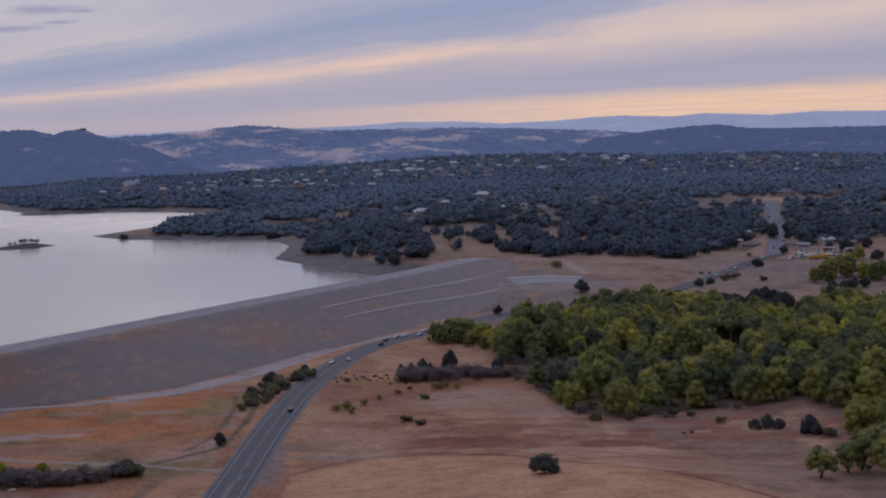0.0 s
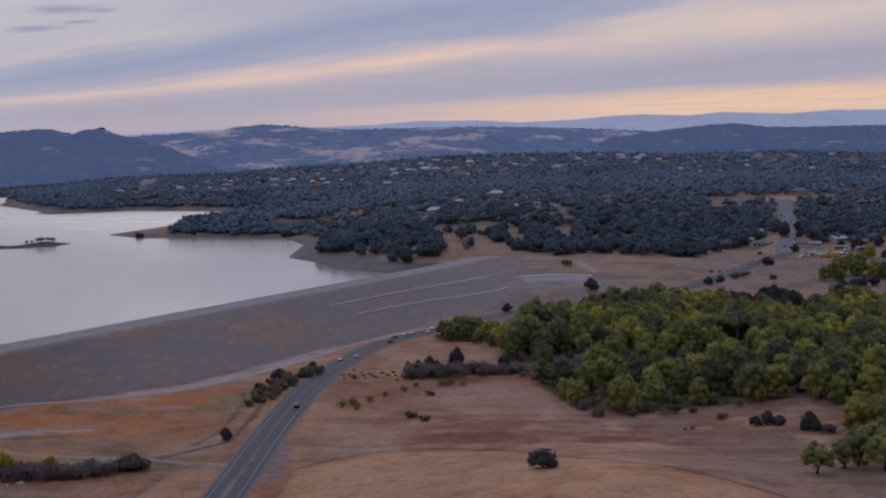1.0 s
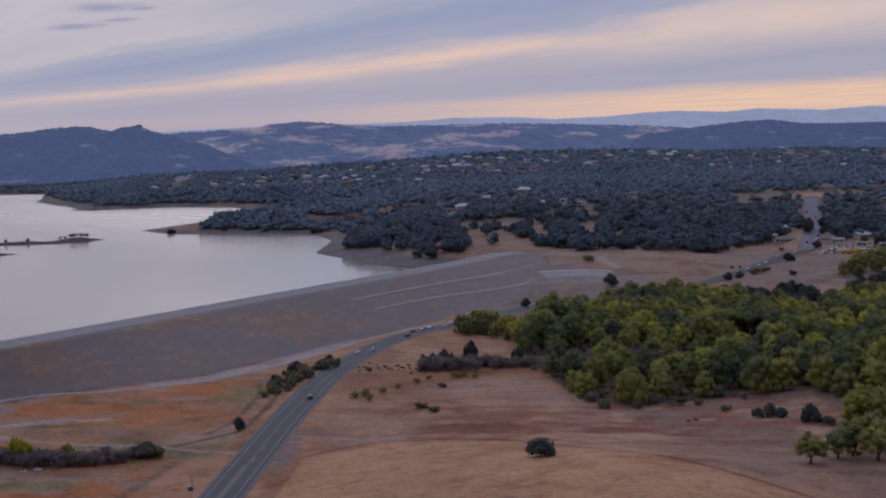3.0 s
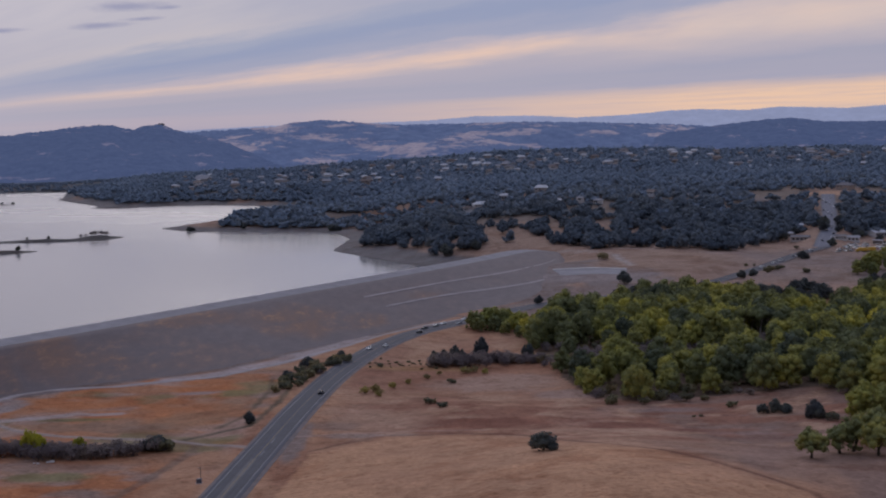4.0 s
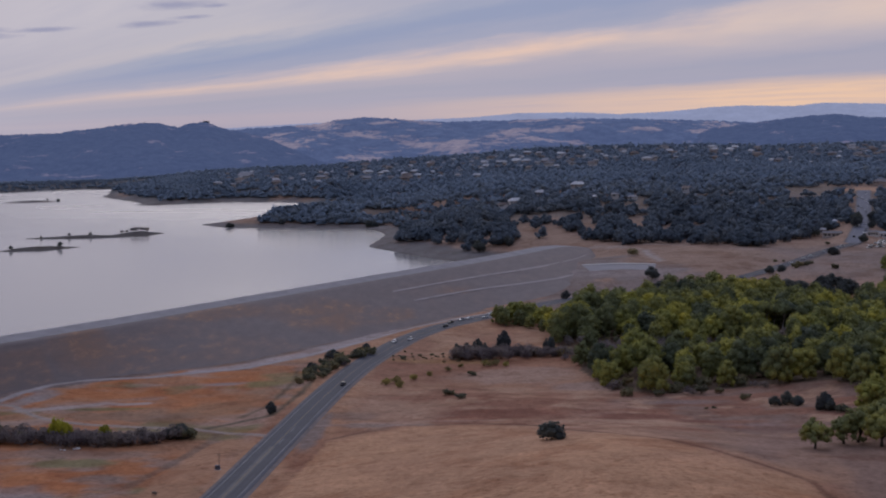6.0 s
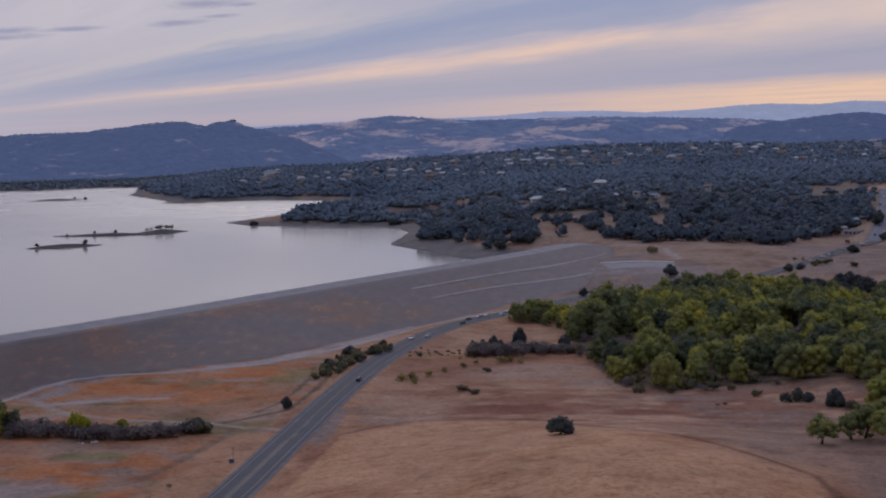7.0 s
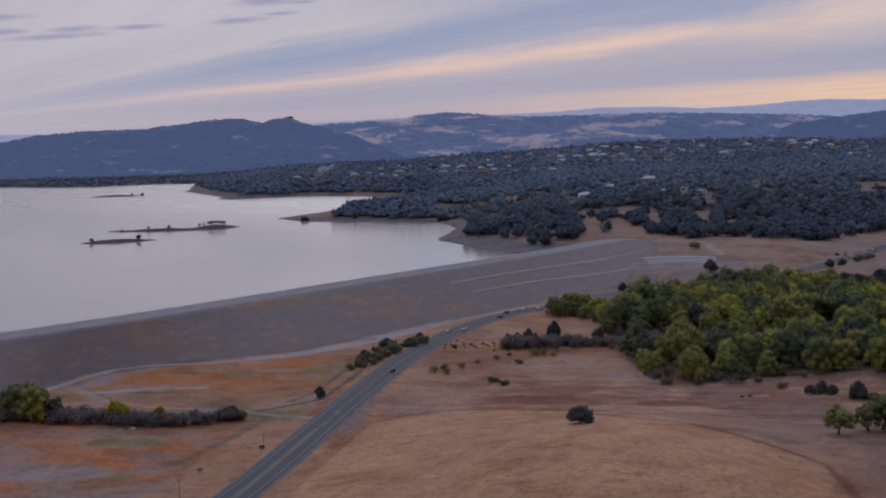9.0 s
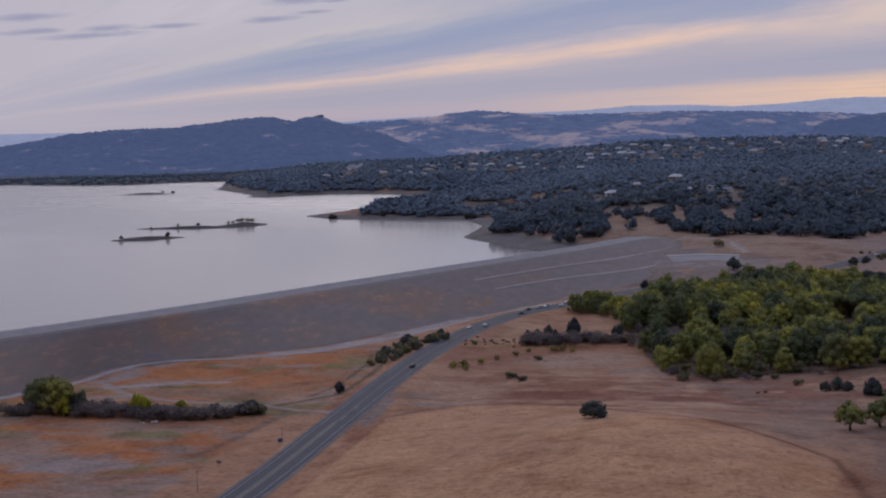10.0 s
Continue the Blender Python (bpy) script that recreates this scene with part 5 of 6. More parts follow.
def build_meadow_plants():
    rng = np.random.default_rng(8)
    plant(LIVEOAK, 2, 30.5, 420, 0.87, 20, None, "", "lone dark round oak on the golden knoll", 0.82)
    for x, y, s in ((-14.5, 552, 1.15), (-9, 544, 0.95), (-8, 602, 0.95), (107, 541, 1.0), (90, 523, 0.35), (93, 524, 0.35)):
        plant(GREENBUSH, int(rng.integers(4)), x, y, s, rng.uniform(0, 360), None, "bushes on the meadow", "", 0.7)
    for x, y, s in ((-44, 574, 1.0), (-40, 578, 1.1), (-38, 570, 0.8), (-33, 588, 0.8), (-3, 628, 1.1), (1, 631, 0.9), (6, 627, 0.8), (-20, 612, 0.7), (-15, 624, 0.6), (-28, 600, 0.6)):
        plant(PALEBUSH, int(rng.integers(3)), x, y, s, rng.uniform(0, 360), None, "yellow bushes on the meadow")
    # brush across the meadow: low and olive by the highway, taller and grey-brown beyond
    for k in range(26):
        x = -50 + 34 * (k / 25)
        plant(GREENBUSH, int(rng.integers(4)), x, 649 + rng.normal() * 7.0, 0.22 + 0.6 * rng.random() ** 2, rng.uniform(0, 360), None, "brush across the meadow", "low olive brush in a strip across the meadow", 0.7)
    for k in range(62):
        f = k / 61
        x, y = -20 + 54 * f, 651 + 13 * f * f + rng.normal() * 4.5
        plant(SHRUB, int(rng.integers(5)), x, y, (0.85 + 0.6 * rng.random()) * (1.15 - 0.35 * f), rng.uniform(0, 360), None, "brush across the meadow", "tangled grey-brown brush across the meadow", 1.15)
    for x, y, s in ((-15.5, 668, 0.42), (-10, 671, 0.55), (-6.5, 671, 0.38), (3, 673, 0.85), (-20, 665, 0.4), (26, 668, 0.6)):
        plant(LIVEOAK, int(rng.integers(6)), x, y, s, rng.uniform(0, 360), None, "oaks in the hedge", "", 1.5)
    # bushes in the hollow between dam and highway
    for k in range(34):
        t = rng.random()
        x, y = -80 + 14 * t + rng.normal() * 2.2, 578 + 84 * t + rng.normal() * 4
        plant(GREENBUSH if rng.random() < 0.75 else SHRUB, int(rng.integers(4)), x, y, 0.7 + 0.55 * rng.random(), rng.uniform(0, 360), None, "bushes in the roadside hollow", "dark green bush in the roadside hollow")
    for x, y, s in ((-83, 600, 1.5), (-79, 618, 1.4), (-75, 634, 1.3)):
        plant(GREENBUSH, int(rng.integers(4)), x, y, s, rng.uniform(0, 360), None, "bushes in the roadside hollow", "large olive-brown bush in the roadside hollow")
    for x, y, s in ((-84, 612, 0.6), (-79, 640, 0.8), (-66, 664, 0.6)):
        plant(LIVEOAK, int(rng.integers(6)), x, y, s * 0.8, rng.uniform(0, 360), None, "oaks in the roadside hollow")
    plant(LIVEOAK, 1, -82, 510, 0.46, 0, None, "", "small upright dark tree beside the dirt lane", 1.25)
    # thicket band on the flats
    for k in range(88):
        t = k / 87
        x = -204 + 100 * t
        y = 458 + 3 * math.sin(7 * t) + rng.normal() * 3.0 + 7 * max(0, t - 0.85) / 0.15
        plant(SHRUB if rng.random() < 0.85 else GREENBUSH, int(rng.integers(4)), x, y, 0.95 + 0.6 * rng.random(), rng.uniform(0, 360), None, "brush on the flats", "grey-brown leafless brush in a long thicket")
    for x, y, s in ((-190, 463, 1.1), (-183, 460, 1.05), (-196, 466, 0.9), (-177, 464, 0.7)):
        plant(COTTON, (0, 1, 3, 4)[int(rng.integers(4))], x, y, s * 1.02, rng.uniform(0, 360), None, "cottonwoods on the flats", "green cottonwood standing in brush on the flats")
    for x, y, s in ((-179.5, 455, 1.35), (-149, 456, 1.6), (-146.5, 455.5, 1.25), (-132, 458, 1.2)):
        plant(WILLOW, int(rng.integers(3)), x, y, s, rng.uniform(0, 360), None, "yellow willows on the flats", "bright yellow willow standing in brush", 1.65)
    for x, y, s in ((-107, 466.5, 0.72), (-103.5, 468, 0.45), (-111, 465, 0.48)):
        plant(LIVEOAK, int(rng.integers(6)), x, y, s, rng.uniform(0, 360), None, "oaks on the flats", "dark green oak at the end of the thicket")


build_meadow_plants()


# ------------------------------------------------------------------ woods on the hills
HOUSES = []


def choose_houses():
    """Plots on the wooded slopes: place, heading and size."""
    rng = np.random.default_rng(21)
    got = [(63, 1453, 10, 0.55), (102, 1436, -12, 0.5), (84, 1447, 20, 0.4), (-545, 2480, 5, 1.9), (-56, 2490, 0, 1.2)]
    zones = ((-9.5, 9.0, 2360, 2720, 92, 0.66), (-2, 9.5, 2300, 2640, 70, 0.66), (-17.0, -9.0, 2250, 2700, 62, 0.66), (6, 13.5, 2330, 2640, 24, 0.7), (-16, 3, 1420, 1700, 9, 0.7), (1, 6, 2150, 2350, 8, 0.8))
    for a0, a1, r0, r1, n, size in zones:
        tries = 0
        while n and tries < 4000:
            tries += 1
            a, r = radians(rng.uniform(a0, a1)), rng.uniform(r0, r1)
            x, y = -r * math.sin(a), r * math.cos(a)
            d, wet = edge_distance(LAKE, np.array([x]), np.array([y]))
            s, _ = edge_distance(STREET, np.array([x]), np.array([y]), False)
            if wet[0] or d[0] < 60 or s[0] < 40 or any(math.hypot(x - p[0], y - p[1]) < 30 for p in got):
                continue
            got.append((x, y, rng.uniform(-35, 35), size * rng.choice([0.6, 0.8, 1.0, 1.35])))
            n -= 1
    return got


HOUSES += choose_houses()


def woods_front(x):
    return np.interp(x, [-165, -112, -44, -10, 25, 50, 90, 120, 190, 215, 262, 300, 330, 420, 900], [1270, 1205, 1135, 1150, 1165, 1135, 1108, 1112, 1098, 1150, 1240, 1250, 1215, 1165, 1020])


def wood_spots(rng, n, a0, a1, r0, r1):
    a, r = np.radians(rng.uniform(a0, a1, n)), np.sqrt(rng.uniform(r0**2, r1**2, n)) if r0 > 1500 else rng.uniform(r0, r1, n)
    x, y = -r * np.sin(a), r * np.cos(a)
    d, wet = edge_distance(LAKE, x, y)
    s, _ = edge_distance(STREET, x, y, False)
    ok = ~wet & (d > np.where(y > 1900, np.where(x < -800, 4, 26), np.where(x < -112, 19, 32)) + 12 * rng.random(n)) & (s > 12)
    ok &= np.where(x > -165, y > woods_front(x) + 64 * (grain(x, y, 34, 101) - 0.60), y > 1400)
    g = grain(x, y, 95, 102, 3)
    behind = np.where(x > -165, y - woods_front(x), 200)
    finger = grain(x, y * 0.35, 26, 104, 3)
    ok &= (behind > 210) | (x < -100) | (x > 118) | (finger < 0.31 + 0.0006 * behind)
    ok &= ~((x < -322) & (y < 1750))
    ok &= ~((x > 280) & (x < 420) & (y > 1488) & (y < 1580))
    ok &= g < np.where(behind < 60, np.where(x < -60, 0.72, 0.50), np.where((behind < 110) & (x > -60), 0.54, np.where((behind < 330) & (x > -110) & (x < 160), 0.70, 0.74)))
    for hx, hy, _, size in HOUSES:
        toward = -hx / math.hypot(hx, hy), -hy / math.hypot(hx, hy)
        u, v = (x - hx) * toward[0] + (y - hy) * toward[1], (x - hx) * toward[1] - (y - hy) * toward[0]
        ok &= ~((u > -13 * size) & (u < 34 * size) & (np.abs(v) < 9 * size))
    return x[ok], y[ok]


def low_growth(x, y):
    """Gardens before the houses hold smaller trees."""
    k = np.ones(len(x))
    for hx, hy, _, size in HOUSES:
        far = math.hypot(hx, hy)
        u, v = -((x - hx) * hx + (y - hy) * hy) / far, ((x - hx) * hy - (y - hy) * hx) / far
        k = np.where((u > 0) & (u < 110 * size) & (np.abs(v) < 9 * size), 0.62, k)
    return k


def build_woods():
    rng = np.random.default_rng(31)
    # oaks that can be told apart along the shore and the foot of the slope
    x, y = wood_spots(rng, 3200, -17.5, 9, 1095, 1400)
    near = []
    for px, py in zip(x, y):
        if len(near) < 200 and all((px - a) ** 2 + (py - b) ** 2 > 60 for a, b in near):
            near.append((px, py))
    zs = land(np.array([p[0] for p in near]), np.array([p[1] for p in near]))
    order = sorted(range(len(near)), key=lambda k: near[k][1])
    joined = []
    for n, k in enumerate(order):
        (px, py), z = near[k], zs[k]
        if n >= 80:
            joined.append((px, py, z))
            continue
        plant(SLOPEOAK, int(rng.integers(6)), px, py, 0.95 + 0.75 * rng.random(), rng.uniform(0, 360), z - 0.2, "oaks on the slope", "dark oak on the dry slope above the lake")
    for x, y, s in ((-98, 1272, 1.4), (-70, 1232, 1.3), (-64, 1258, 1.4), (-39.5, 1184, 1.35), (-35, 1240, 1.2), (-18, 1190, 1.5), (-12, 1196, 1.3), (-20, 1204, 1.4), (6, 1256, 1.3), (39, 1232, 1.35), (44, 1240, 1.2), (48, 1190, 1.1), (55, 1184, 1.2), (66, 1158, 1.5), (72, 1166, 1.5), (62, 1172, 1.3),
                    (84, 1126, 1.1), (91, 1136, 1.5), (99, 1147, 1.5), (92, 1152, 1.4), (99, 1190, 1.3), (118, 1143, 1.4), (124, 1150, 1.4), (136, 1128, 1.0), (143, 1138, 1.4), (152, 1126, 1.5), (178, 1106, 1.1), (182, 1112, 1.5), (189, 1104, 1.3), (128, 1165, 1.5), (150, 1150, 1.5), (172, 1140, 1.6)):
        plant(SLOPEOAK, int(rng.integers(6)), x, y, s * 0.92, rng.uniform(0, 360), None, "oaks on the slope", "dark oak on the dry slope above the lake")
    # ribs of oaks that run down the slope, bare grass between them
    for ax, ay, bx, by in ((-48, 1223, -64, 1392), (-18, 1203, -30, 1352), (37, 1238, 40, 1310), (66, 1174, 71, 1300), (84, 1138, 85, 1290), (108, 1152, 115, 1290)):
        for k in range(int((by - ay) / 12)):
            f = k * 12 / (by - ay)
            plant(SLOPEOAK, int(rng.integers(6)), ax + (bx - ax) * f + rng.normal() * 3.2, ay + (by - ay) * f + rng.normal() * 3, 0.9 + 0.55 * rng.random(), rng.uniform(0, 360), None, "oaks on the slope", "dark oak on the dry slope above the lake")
    # single oaks and small clumps on the bare grass between them
    for k in range(16):
        x, y = rng.uniform(-62, 112), rng.uniform(1165, 1330)
        if y < woods_front(np.array([x]))[0] + 12:
            continue
        for _ in range(int(rng.integers(1, 4))):
            plant(SLOPEOAK, int(rng.integers(6)), x + rng.normal() * 7, y + rng.normal() * 7, 0.6 + 0.5 * rng.random(), rng.uniform(0, 360), None, "oaks on the slope", "dark oak on the dry slope above the lake")
    # the rest of the woods: round oaks, and some taller, narrower trees among them
    def far_tree(slim, leaves):
        lobes = [(0, 0, 0.55 * slim, 0.62, 0.8 * slim), (0.45, 0.1, 0.4 * slim, 0.45, 0.8 * slim), (-0.3, 0.35, 0.5 * slim, 0.45, 0.85 * slim), (-0.1, -0.3, 0.85 * slim, 0.36, 0.8 * slim)]
        v, f = crown(rng, lobes[:2] if slim > 1.3 else lobes, leaves, 0.36, 0.80, 0.0, ICO1, 0.30)
        v[:, :2] *= 1.0 / slim**0.6
        return v, f

    balls = [far_tree((0.8, 0.9, 0.85, 0.95, 0.9, 1.4)[k % 6], 7) for k in range(12)]
    rows = []
    for n, a0, a1, r0, r1, lo, hi in ((5800, -19.5, 15.5, 1180, 1760, 4.2, 7.8), (17500, -19.5, 19.5, 1760, 2780, 5.5, 8.6), (4000, 12, 29, 2480, 3000, 3.4, 5.6), (1100, 6, 14.5, 1555, 1760, 5.5, 7.5)):
        x, y = wood_spots(rng, n, a0, a1, r0, r1)
        rows.append(np.column_stack([x, y, land(x, y), rng.uniform(lo, hi, len(x)) * low_growth(x, y) * np.where((x < -175) & (y < 1900), np.where(x < -290, 0.95, 1.0), 1.0)]))
    rows = np.concatenate(rows)
    # the more strongly hazed leaf colour grows commoner with distance
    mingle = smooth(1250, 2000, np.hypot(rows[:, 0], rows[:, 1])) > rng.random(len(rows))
    for some, leaf, label in ((rows[~mingle], SLOPELEAF, "dense dark oak woods on the hillside"), (rows[mingle], FARWOOD, "dense woods between hillside houses, leaf colour blued for haze")):
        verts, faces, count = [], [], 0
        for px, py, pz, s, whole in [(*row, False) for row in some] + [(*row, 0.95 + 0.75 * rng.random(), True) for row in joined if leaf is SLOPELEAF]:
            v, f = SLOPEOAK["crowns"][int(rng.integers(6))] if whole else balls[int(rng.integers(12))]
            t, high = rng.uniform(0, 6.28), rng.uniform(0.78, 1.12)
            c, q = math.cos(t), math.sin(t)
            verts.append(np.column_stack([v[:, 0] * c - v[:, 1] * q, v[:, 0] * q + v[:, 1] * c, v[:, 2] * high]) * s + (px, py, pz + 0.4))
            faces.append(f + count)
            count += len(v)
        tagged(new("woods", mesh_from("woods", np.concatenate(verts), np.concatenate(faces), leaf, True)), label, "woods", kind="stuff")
    # single trees on the islands and banks
    for x, y, s in ((-495, 1268, 0.42), (-456, 1294, 0.55), (-520, 1412, 0.25), (-494, 1424, 0.32), (-475, 1436, 0.42), (-803, 2182, 0.4), (-788, 2190, 0.5),
                    (-353, 1556, 0.75), (-350, 1560, 0.5), (-292, 1562, 0.8), (-188, 1540, 0.9), (-182, 1536, 0.8), (-40, 1166, 1.1), (-16, 1176, 1.0)):
        plant(LIVEOAK, int(rng.integers(6)), x, y, s, rng.uniform(0, 360), None, "trees on the drawn-down banks", "small dark tree on a bare lake bank")
    for x, y in ((-443, 1461), (-438, 1464), (-433, 1467), (-428, 1470), (-423, 1472), (-447, 1458), (-436, 1468)):
        plant(SHRUB, int(rng.integers(5)), x, y, 0.9 + 0.4 * rng.random(), rng.uniform(0, 360), None, "brush on the island", "reddish-grey brush on a bare island")


build_woods()


# ------------------------------------------------------------------ houses
def house(x, y, turn, size, two=False):
    z = ground_at(x, y)
    root = empty("house", x, y, z, turn)
    w, d, h = 9.0 * size, 6.0 * size, (5.4 if two else 3.4)
    bm = box(bmesh.new(), -w, -d, -2.5, w, d, h)
    if size > 0.95:
        box(bm, w * 0.15, -d - 4 * size, -2.5, w * 0.85, -d + 0.5, h * 0.85)
    wall = part("wall", bm, STUCCO, root)
    bm = bmesh.new()
    e = 0.7
    pts = [(-w - e, -d - e, h), (w + e, -d - e, h), (w + e, d + e, h), (-w - e, d + e, h), (-w * 0.55, 0, h + d * 0.55), (w * 0.55, 0, h + d * 0.55)]
    v = [bm.verts.new(p) for p in pts] + [bm.verts.new((p[0], p[1], p[2] - 0.3)) for p in pts[:4]]
    for f in ((0, 1, 5, 4), (1, 2, 5), (2, 3, 4, 5), (3, 0, 4), (9, 8, 7, 6), (0, 6, 7, 1), (1, 7, 8, 2), (2, 8, 9, 3), (3, 9, 6, 0)):
        bm.faces.new([v[i] for i in f])
    if size > 0.95:
        a, b, y0 = w * 0.15 - e, w * 0.85 + e, -d - 4 * size - e
        q = [bm.verts.new(p) for p in ((a, y0, h * 0.85), (b, y0, h * 0.85), ((a + b) / 2, y0, h * 0.85 + 2.2 * size), (a, -d * 0.3, h * 0.85 + 0.4), (b, -d * 0.3, h * 0.85 + 0.4), ((a + b) / 2, -d * 0.2, h * 0.85 + 2.2 * size))]
        for f in ((0, 1, 2), (0, 2, 5, 3), (1, 4, 5, 2)):
            bm.faces.new([q[i] for i in f])
    bmesh.ops.recalc_face_normals(bm, faces=bm.faces)
    part("roof", bm, ROOF, root)
    for k in (-0.7, -0.25):
        part("window", box(bmesh.new(), w * k - 0.9, -d - 0.06, h - 2.2, w * k + 0.9, -d + 0.05, h - 0.8), WINDOW, wall)
    return tagged(root, "pale stucco house with a hipped roof among trees", "house", "houses on the hills")


def build_houses():
    rng = np.random.default_rng(41)
    for x, y, turn, size in HOUSES:
        house(x, y, turn + math.degrees(math.atan2(-x, y)), size, rng.random() < 0.5)


build_houses()


def shed(x, y, turn, w, d, h, label, category="building"):
    """A low commercial building with a shallow gable roof."""
    w, d = w * 0.75, d * 0.9
    root = empty("building", x, y, ground_at(x, y), turn)
    wall = part("wall", box(bmesh.new(), -w, -d, -2, w, d, h), STUCCO, root)
    bm = bmesh.new()
    pts = [(-w - 0.5, -d - 0.5, h), (w + 0.5, -d - 0.5, h), (w + 0.5, 0, h + d * 0.3), (-w - 0.5, 0, h + d * 0.3), (-w - 0.5, d + 0.5, h), (w + 0.5, d + 0.5, h)]
    v = [bm.verts.new(p) for p in pts]
    for f in ((0, 1, 2, 3), (3, 2, 5, 4), (0, 3, 4), (1, 5, 2), (0, 4, 5, 1)):
        bm.faces.new([v[i] for i in f])
    bmesh.ops.recalc_face_normals(bm, faces=bm.faces)
    part("roof", bm, ROOF, root)
    for k in range(4):
        a = -w * 0.8 + k * w * 0.45
        part("window", box(bmesh.new(), a, -d - 0.06, h * 0.3, a + w * 0.28, -d + 0.05, h * 0.75), WINDOW, wall)
    return tagged(root, label, category, "buildings at the junction")


shed(257, 1175, -20, 10, 5, 3.6, "long white roadside building with a pale roof")
shed(252, 1212, 15, 7, 5, 3.4, "small pale roadside building below trees")
shed(271, 1268, 5, 8, 5, 3.6, "pale house among trees above the street")
shed(316, 1232, -8, 9, 6, 5.0, "pale commercial building beside the street")
shed(330, 1212, 20, 8, 6, 3.8, "pale commercial building behind parked cars")
shed(298, 1170, -12, 9, 5, 3.4, "low pale shop building with a flat pale roof")
shed(287, 1158, -14, 6, 4, 3.2, "low white shop building behind parked cars")
shed(316, 1154, -20, 5, 3, 3.0, "small white kiosk beside the car park")
shed(330, 1138, 5, 6, 4, 3.2, "small pale shed at the car park")
shed(344, 1190, -30, 8, 5, 3.6, "pale house at the edge of the car park")
shed(229, 1262, 10, 7, 5, 3.4, "pale house below the wooded slope")


# ------------------------------------------------------------------ vehicles
def car_master(paint):
    root = empty("car", 0, 0, -500)
    bm = bmesh.new()
    prof = [(-2.2, 0.35), (-2.25, 0.8), (-1.9, 0.95), (-1.2, 1.0), (1.0, 0.98), (2.0, 0.85), (2.25, 0.65), (2.2, 0.35)]
    rows = []
    for w, sx in ((-0.9, 0.98), (-0.84, 1.0), (0.84, 1.0), (0.9, 0.98)):
        rows.append([bm.verts.new((w, y * sx, z if abs(w) < 0.88 else 0.35 + (z - 0.35) * 0.9)) for y, z in prof])
    n = len(prof)
    for a, b in zip(rows, rows[1:]):
        for i in range(n):
            bm.faces.new((a[i], a[(i + 1) % n], b[(i + 1) % n], b[i]))
    bm.faces.new(rows[0][::-1])
    bm.faces.new(rows[-1])
    bmesh.ops.recalc_face_normals(bm, faces=bm.faces)
    body = part("body", bm, paint, root)
    bm = bmesh.new()
    low = [bm.verts.new((x, y, 0.95)) for x, y in ((-0.8, -1.5), (0.8, -1.5), (0.8, 1.0), (-0.8, 1.0))]
    up = [bm.verts.new((x, y, 1.45)) for x, y in ((-0.62, -1.1), (0.62, -1.1), (0.62, 0.35), (-0.62, 0.35))]
    for i in range(4):
        bm.faces.new((low[i], low[(i + 1) % 4], up[(i + 1) % 4], up[i]))
    part("glazing", bm, GLASS, root, "dark tinted glass")
    part("roof", box(bmesh.new(), -0.64, -1.12, 1.43, 0.64, 0.37, 1.5, 0.03), paint, root)
    for sx in (-0.82, 0.82):
        for sy in (-1.35, 1.4):
            bm = rod(bmesh.new(), (sx - 0.11, sy, 0.33), (sx + 0.11, sy, 0.33), 0.33, 0.33, 12)
            wheel = part("wheel", bm, RUBBER, root)
            part("rim", rod(bmesh.new(), (sx - 0.12, sy, 0.33), (sx + 0.12, sy, 0.33), 0.2, 0.2, 10), METAL, wheel)
    for sx in (-0.6, 0.6):
        part("headlight", box(bmesh.new(), sx - 0.18, 2.05, 0.62, sx + 0.18, 2.2, 0.78), CONCRETE, root)
    return tagged(root, "parked or waiting car on asphalt", "car", "cars")


def on_road(line, y, off, forward=True):
    p = spline(line, 4.0)
    d = np.gradient(p, axis=0)
    k = int(np.argmin(np.abs(p[:, 1] - y)))
    d = d[k] / np.hypot(*d[k])
    q = p[k] + np.array([d[1], -d[0]]) * off
    return q[0], q[1], float(bed_of(p[k, 1])) + 0.14, math.degrees(math.atan2(-d[0], d[1])) + (0 if forward else 180)


def build_cars():
    rng = np.random.default_rng(51)
    spots = [(on_road(ROAD, 568, 2.7), "dark car driving along the highway"), (on_road(ROAD, 690, -3.0, False), "white car driving along the highway"), (on_road(ROAD, 702, 2.8), "white car driving along the highway")]
    for y in (760, 772, 780, 796, 815):
        spots.append((on_road(ROAD, y, -2.9, False), "car waiting in the highway queue"))
    for y in (748, 786, 1000, 1014, 1032, 1046, 1066, 1080, 1095):
        spots.append((on_road(ROAD, y, 2.8), "car driving along the highway"))
    for k in range(17):
        spots.append((on_road(STREET, 1130 + 20.5 * k + rng.uniform(-6, 6), rng.choice([-5.2, -1.8, 1.8, 5.2]), bool(k % 2)), "car on the street climbing the hill"))
    for k in range(78):
        u, v = rng.random(), rng.random()
        x, y = 266 + 26 * v + u * 44, 1082 + 62 * v + u * 26
        spots.append(((x, y, ground_at(x, y), float(rng.choice([10, 100, 100, 190]))), "car parked on the crowded lot"))
    names = ("white", "black", "silver", "red")
    masters = {}
    picks = [1, 0, 0] + [int(k) for k in rng.choice(4, len(spots), p=(0.5, 0.22, 0.22, 0.06))]
    for (where, label), k in zip(spots, picks):
        x, y, z, turn = where
        if k not in masters:
            masters[k] = ob = car_master(CARPAINTS[k])
            ob.matrix_basis = pose(x, y, z, 0, 0, turn)
        else:
            ob = copy_thing(masters[k], pose(x, y, z, 0, 0, turn))
        word = label.replace("dark ", "").replace("white ", "")
        tagged(ob, f"{names[k]} {word}")


build_cars()


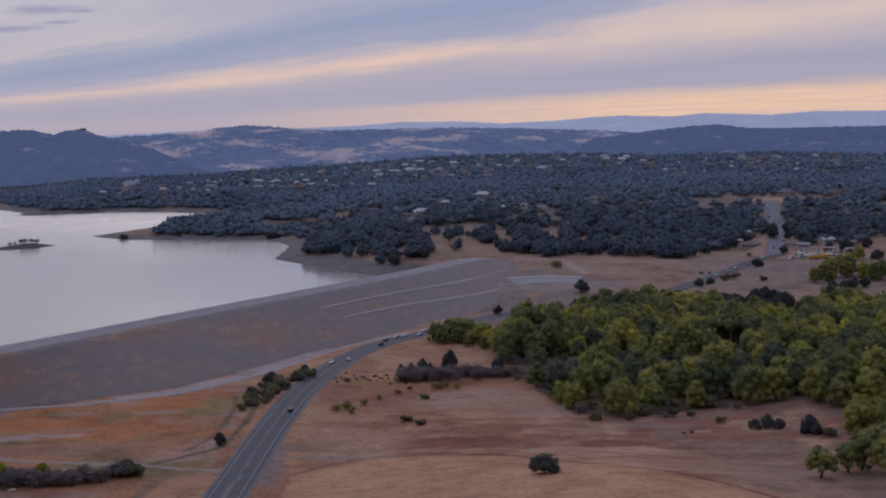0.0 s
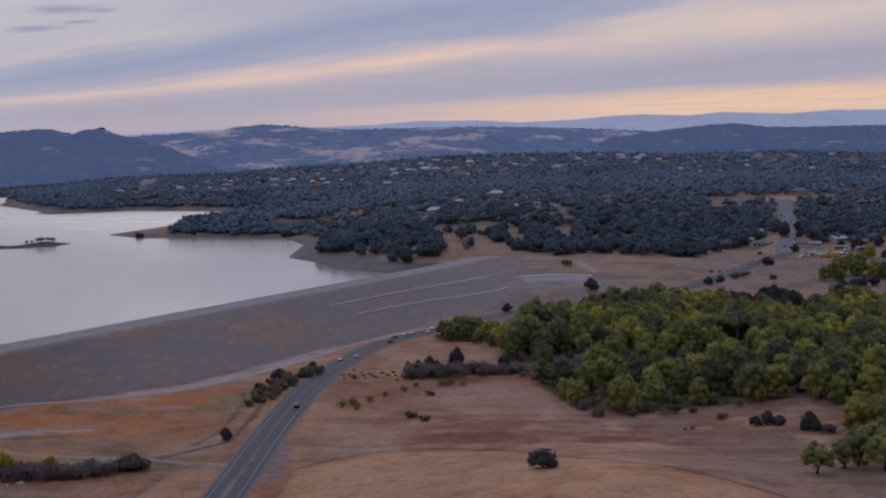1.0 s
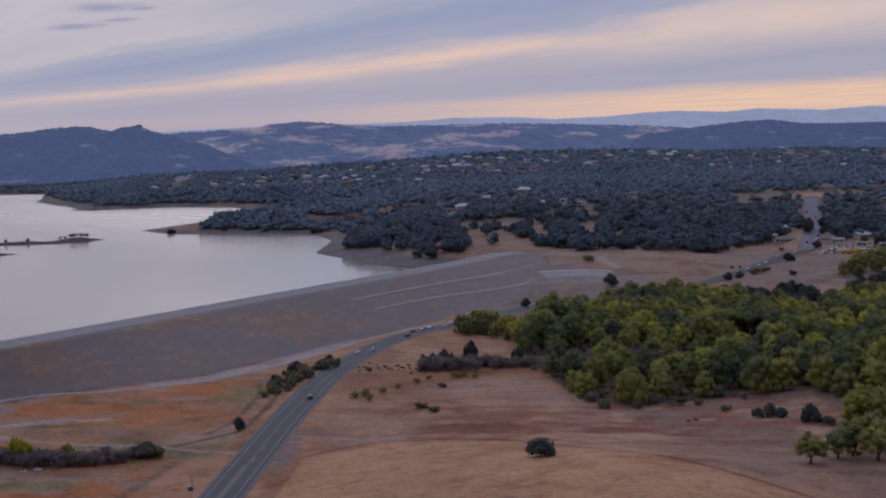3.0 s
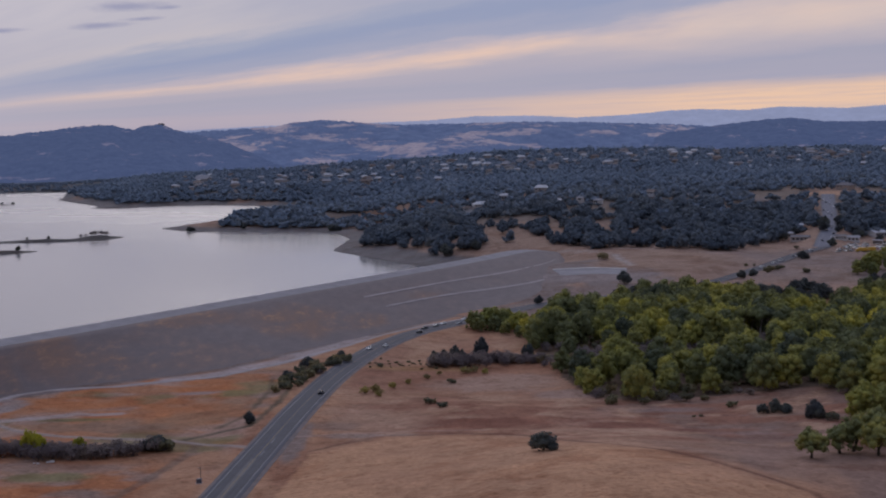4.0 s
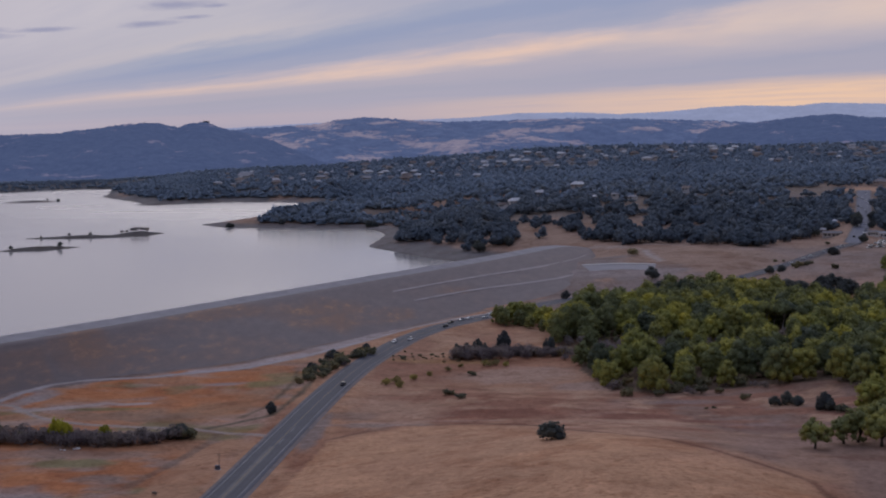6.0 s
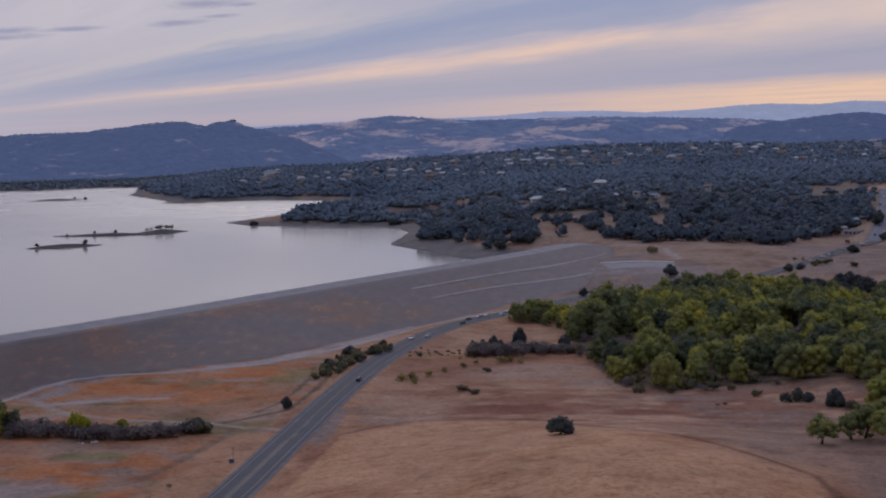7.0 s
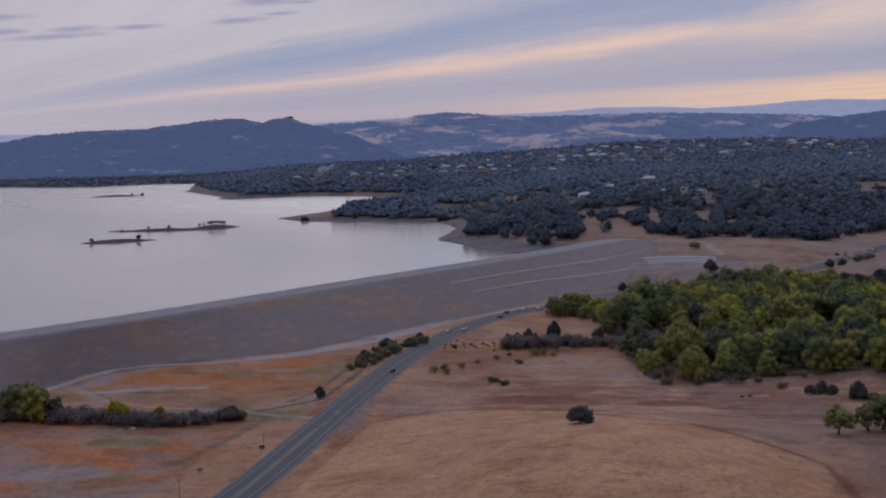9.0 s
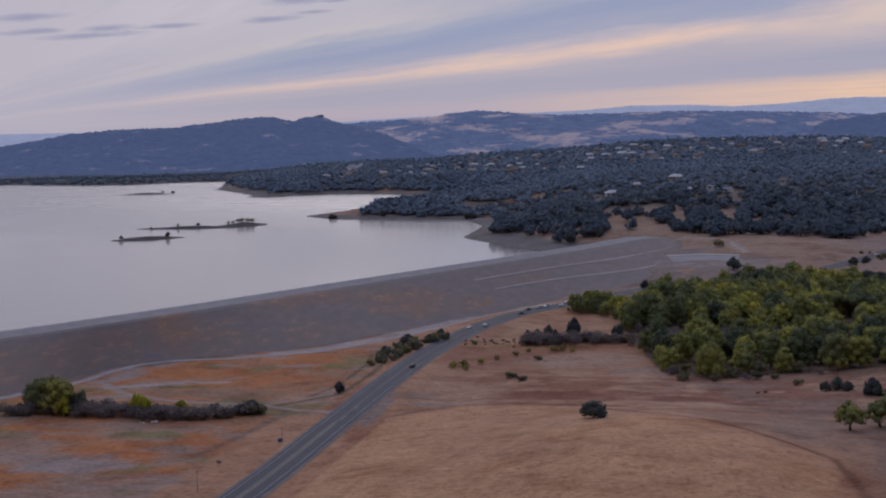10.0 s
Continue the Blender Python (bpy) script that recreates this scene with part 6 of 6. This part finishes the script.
# ------------------------------------------------------------------ small things
def pole(x, y, height, label):
    root = empty("utility_pole", x, y, ground_at(x, y))
    part("post", rod(bmesh.new(), (0, 0, -0.5), (0, 0, height), 0.12, 0.08, 10), POLEWOOD, root)
    part("crossarm", box(bmesh.new(), -0.7, -0.05, height - 0.62, 0.7, 0.05, height - 0.52), POLEWOOD, root)
    for k in (-0.6, 0.6):
        part("insulator", rod(bmesh.new(), (k, 0, height - 0.56), (k, 0, height - 0.36), 0.06, 0.04, 8), CONCRETE, root)
    return tagged(root, label, "pole", "poles beside the highway")


pole(-80, 418, 5.2, "weathered wooden pole with a crossarm beside the highway")
pole(-86, 347, 7.0, "weathered wooden pole with a crossarm on dry grass")
pole(-73.5, 598, 7.5, "weathered wooden pole standing before roadside bushes")


def cabinet(x, y):
    root = empty("utility_cabinet", x, y, ground_at(x, y))
    part("body", box(bmesh.new(), -0.8, -0.5, -0.2, 0.8, 0.5, 1.5, 0.05), DARKMETAL, root)
    part("plinth", box(bmesh.new(), -1.0, -0.7, -0.5, 1.0, 0.7, 0.12, 0.03), CONCRETE, root)
    part("door", box(bmesh.new(), -0.7, -0.56, 0.15, 0.7, -0.51, 1.4, 0.01), DARKMETAL, root)
    return tagged(root, "dark blue-grey metal utility cabinet at the foot of a pole", "cabinet")


cabinet(-80.2, 416.6)
for x, y, s in ((-92, 385, 0.35), (-93, 386.5, 0.25)):
    plant(SHRUB, 1, x, y, s, 30, None, "", "small dry bush on straw-coloured grass")


def truck(x, y, turn):
    root = empty("truck", x, y, ground_at(x, y), turn)
    part("cargo_body", box(bmesh.new(), -1.25, -4.5, 0.9, 1.25, 1.6, 3.4, 0.06), TRUCKYELLOW, root)
    part("cab", box(bmesh.new(), -1.15, 1.75, 0.6, 1.15, 3.6, 2.6, 0.15), TRUCKYELLOW, root)
    part("windscreen", box(bmesh.new(), -1.0, 3.58, 1.6, 1.0, 3.63, 2.4), GLASS, root)
    part("chassis", box(bmesh.new(), -0.5, -4.3, 0.5, 0.5, 3.3, 0.88), DARKMETAL, root)
    for sx in (-1.05, 1.05):
        for sy in (-3.2, -2.1, 2.6):
            part("wheel", rod(bmesh.new(), (sx - 0.15, sy, 0.5), (sx + 0.15, sy, 0.5), 0.5, 0.5, 12), RUBBER, root)
    return tagged(root, "yellow box truck parked on the crowded lot", "truck")


truck(286, 1086, 100)
truck(294, 1090, 97)


def rock(x, y, size, seed):
    rng = np.random.default_rng(seed)
    v, f = ICO2
    me = mesh_from("rock", v * (1 + 0.3 * (rng.random(len(v)) - 0.5))[:, None] * np.array([1.3, 1, 0.7]) * size, f, ROCK)
    ob = new("rock", me)
    ob.matrix_basis = pose(x, y, ground_at(x, y) + 0.2 * size, 0, 0, 40 * seed)
    return tagged(ob, "pale boulder lying on rusty grass", "rock", "pale boulders on the flats")


for k, (x, y, size) in enumerate(((-138.9, 448, 0.8), (-140.3, 447.6, 0.5), (-143, 445.5, 0.5), (-144.6, 446.2, 0.35))):
    rock(x, y, size, k + 1)


def spillway():
    """Pale paved apron and low wall at the end of the dam."""
    root = empty("spillway", 75, 1000, 0)
    home = Matrix.Translation((-75, -1000, 0))
    line = spline([(46, 993), (73, 999), (99, 996)], 3.0)
    top = ribbon("apron", np.column_stack([line, 0 * line[:, 0]]), -2, 22, 0.12, GRAVEL, "", "", follow=land, segs=14)
    child("apron", top, root, "grey gravel apron", home)
    bm = bmesh.new()
    for (ax, ay), (bx, by) in zip(line[:-1], line[1:]):
        za, zb = ground_at(ax, ay), ground_at(bx, by)
        v = [bm.verts.new(q) for q in ((ax, ay, za - 1), (bx, by, zb - 1), (bx, by, zb + 0.55), (ax, ay, za + 0.55), (ax - 0.6, ay + 5.0, za - 1), (bx - 0.6, by + 5.0, zb - 1), (bx - 0.6, by + 5.0, zb + 0.75), (ax - 0.6, ay + 5.0, za + 0.75))]
        for f in ((0, 1, 2, 3), (7, 6, 5, 4), (3, 2, 6, 7), (0, 4, 5, 1), (0, 3, 7, 4), (1, 5, 6, 2)):
            bm.faces.new([v[i] for i in f])
    me = bpy.data.meshes.new("parapet")
    bm.to_mesh(me)
    bm.free()
    child("parapet", finish("parapet", me, CONCRETE), root, "low broad pale wall", home)
    tagged(root, "pale paved apron with a low wall at the dam's end", "spillway", kind="structure")


spillway()


def build_junction_trees():
    rng = np.random.default_rng(61)
    for x, y, s in ((257, 972, 0.8), (266, 985, 0.9), (275, 996, 1.0), (284, 992, 0.9), (289, 1002, 1.0), (296, 990, 0.9), (300, 978, 1.0), (308, 985, 1.0), (316, 994, 0.9), (294, 1040, 0.8), (302, 1046, 0.8), (319, 1080, 0.8), (268, 972, 0.7)):
        plant(COTTON, (0, 1, 3, 4, 6, 2)[int(rng.integers(6))], x, y, s * 1.0, rng.uniform(0, 360), None, "cottonwoods below the junction", "green cottonwood on dry ground below the junction")
    for x, y, s in ((235.5, 1053, 0.75), (271, 1118, 0.75), (284, 1212, 1.0), (290, 1240, 1.1), (312, 1205, 0.9), (338, 1180, 0.9), (322, 1172, 0.7), (331, 1160, 0.8), (245, 1190, 1.0), (236, 1205, 1.1), (340, 1235, 1.2), (325, 1250, 1.1), (356, 1180, 1.0), (296, 1206, 0.8), (322, 1108, 0.8), (335, 1085, 0.9),
                    (207, 905, 1.15), (201, 898, 1.1), (214, 900, 0.9), (186, 976, 0.6), (176, 966, 0.7), (277, 950, 0.8), (262, 944, 0.7), (286, 953, 0.8), (271, 947, 0.7), (266, 1258, 1.0), (306, 1250, 1.1), (262, 1222, 0.9)):
        plant(LIVEOAK, int(rng.integers(6)), x, y, s, rng.uniform(0, 360), None, "oaks about the junction", "dark oak beside the road junction")
    for x, y, s in ((200, 990, 1.3), (206, 994, 1.1), (197, 985, 1.2), (211, 1004, 0.8), (224, 980, 1.2), (188, 1022, 0.6), (194, 1022, 0.5), (240, 1104, 0.8)):
        plant(GREENBUSH, int(rng.integers(4)), x, y, s, rng.uniform(0, 360), None, "bushes below the junction", "olive-brown bush on dry ground below the junction")
    for a, r, s in ((14.26, 4300, 0.8), (14.16, 4302, 0.9), (14.08, 4298, 0.7), (16.6, 4300, 0.6)):
        x, y = -r * math.sin(radians(a)), r * math.cos(radians(a))
        plant(SLOPEOAK, 1, x, y, s, 0, 131.5, "trees on the far summit", "small dark tree on a distant summit", 1.1)
    plant(GREENBUSH, 1, 85, 1050, 1.7, 0, None, "", "round olive-green bush on the dam's shoulder")


build_junction_trees()
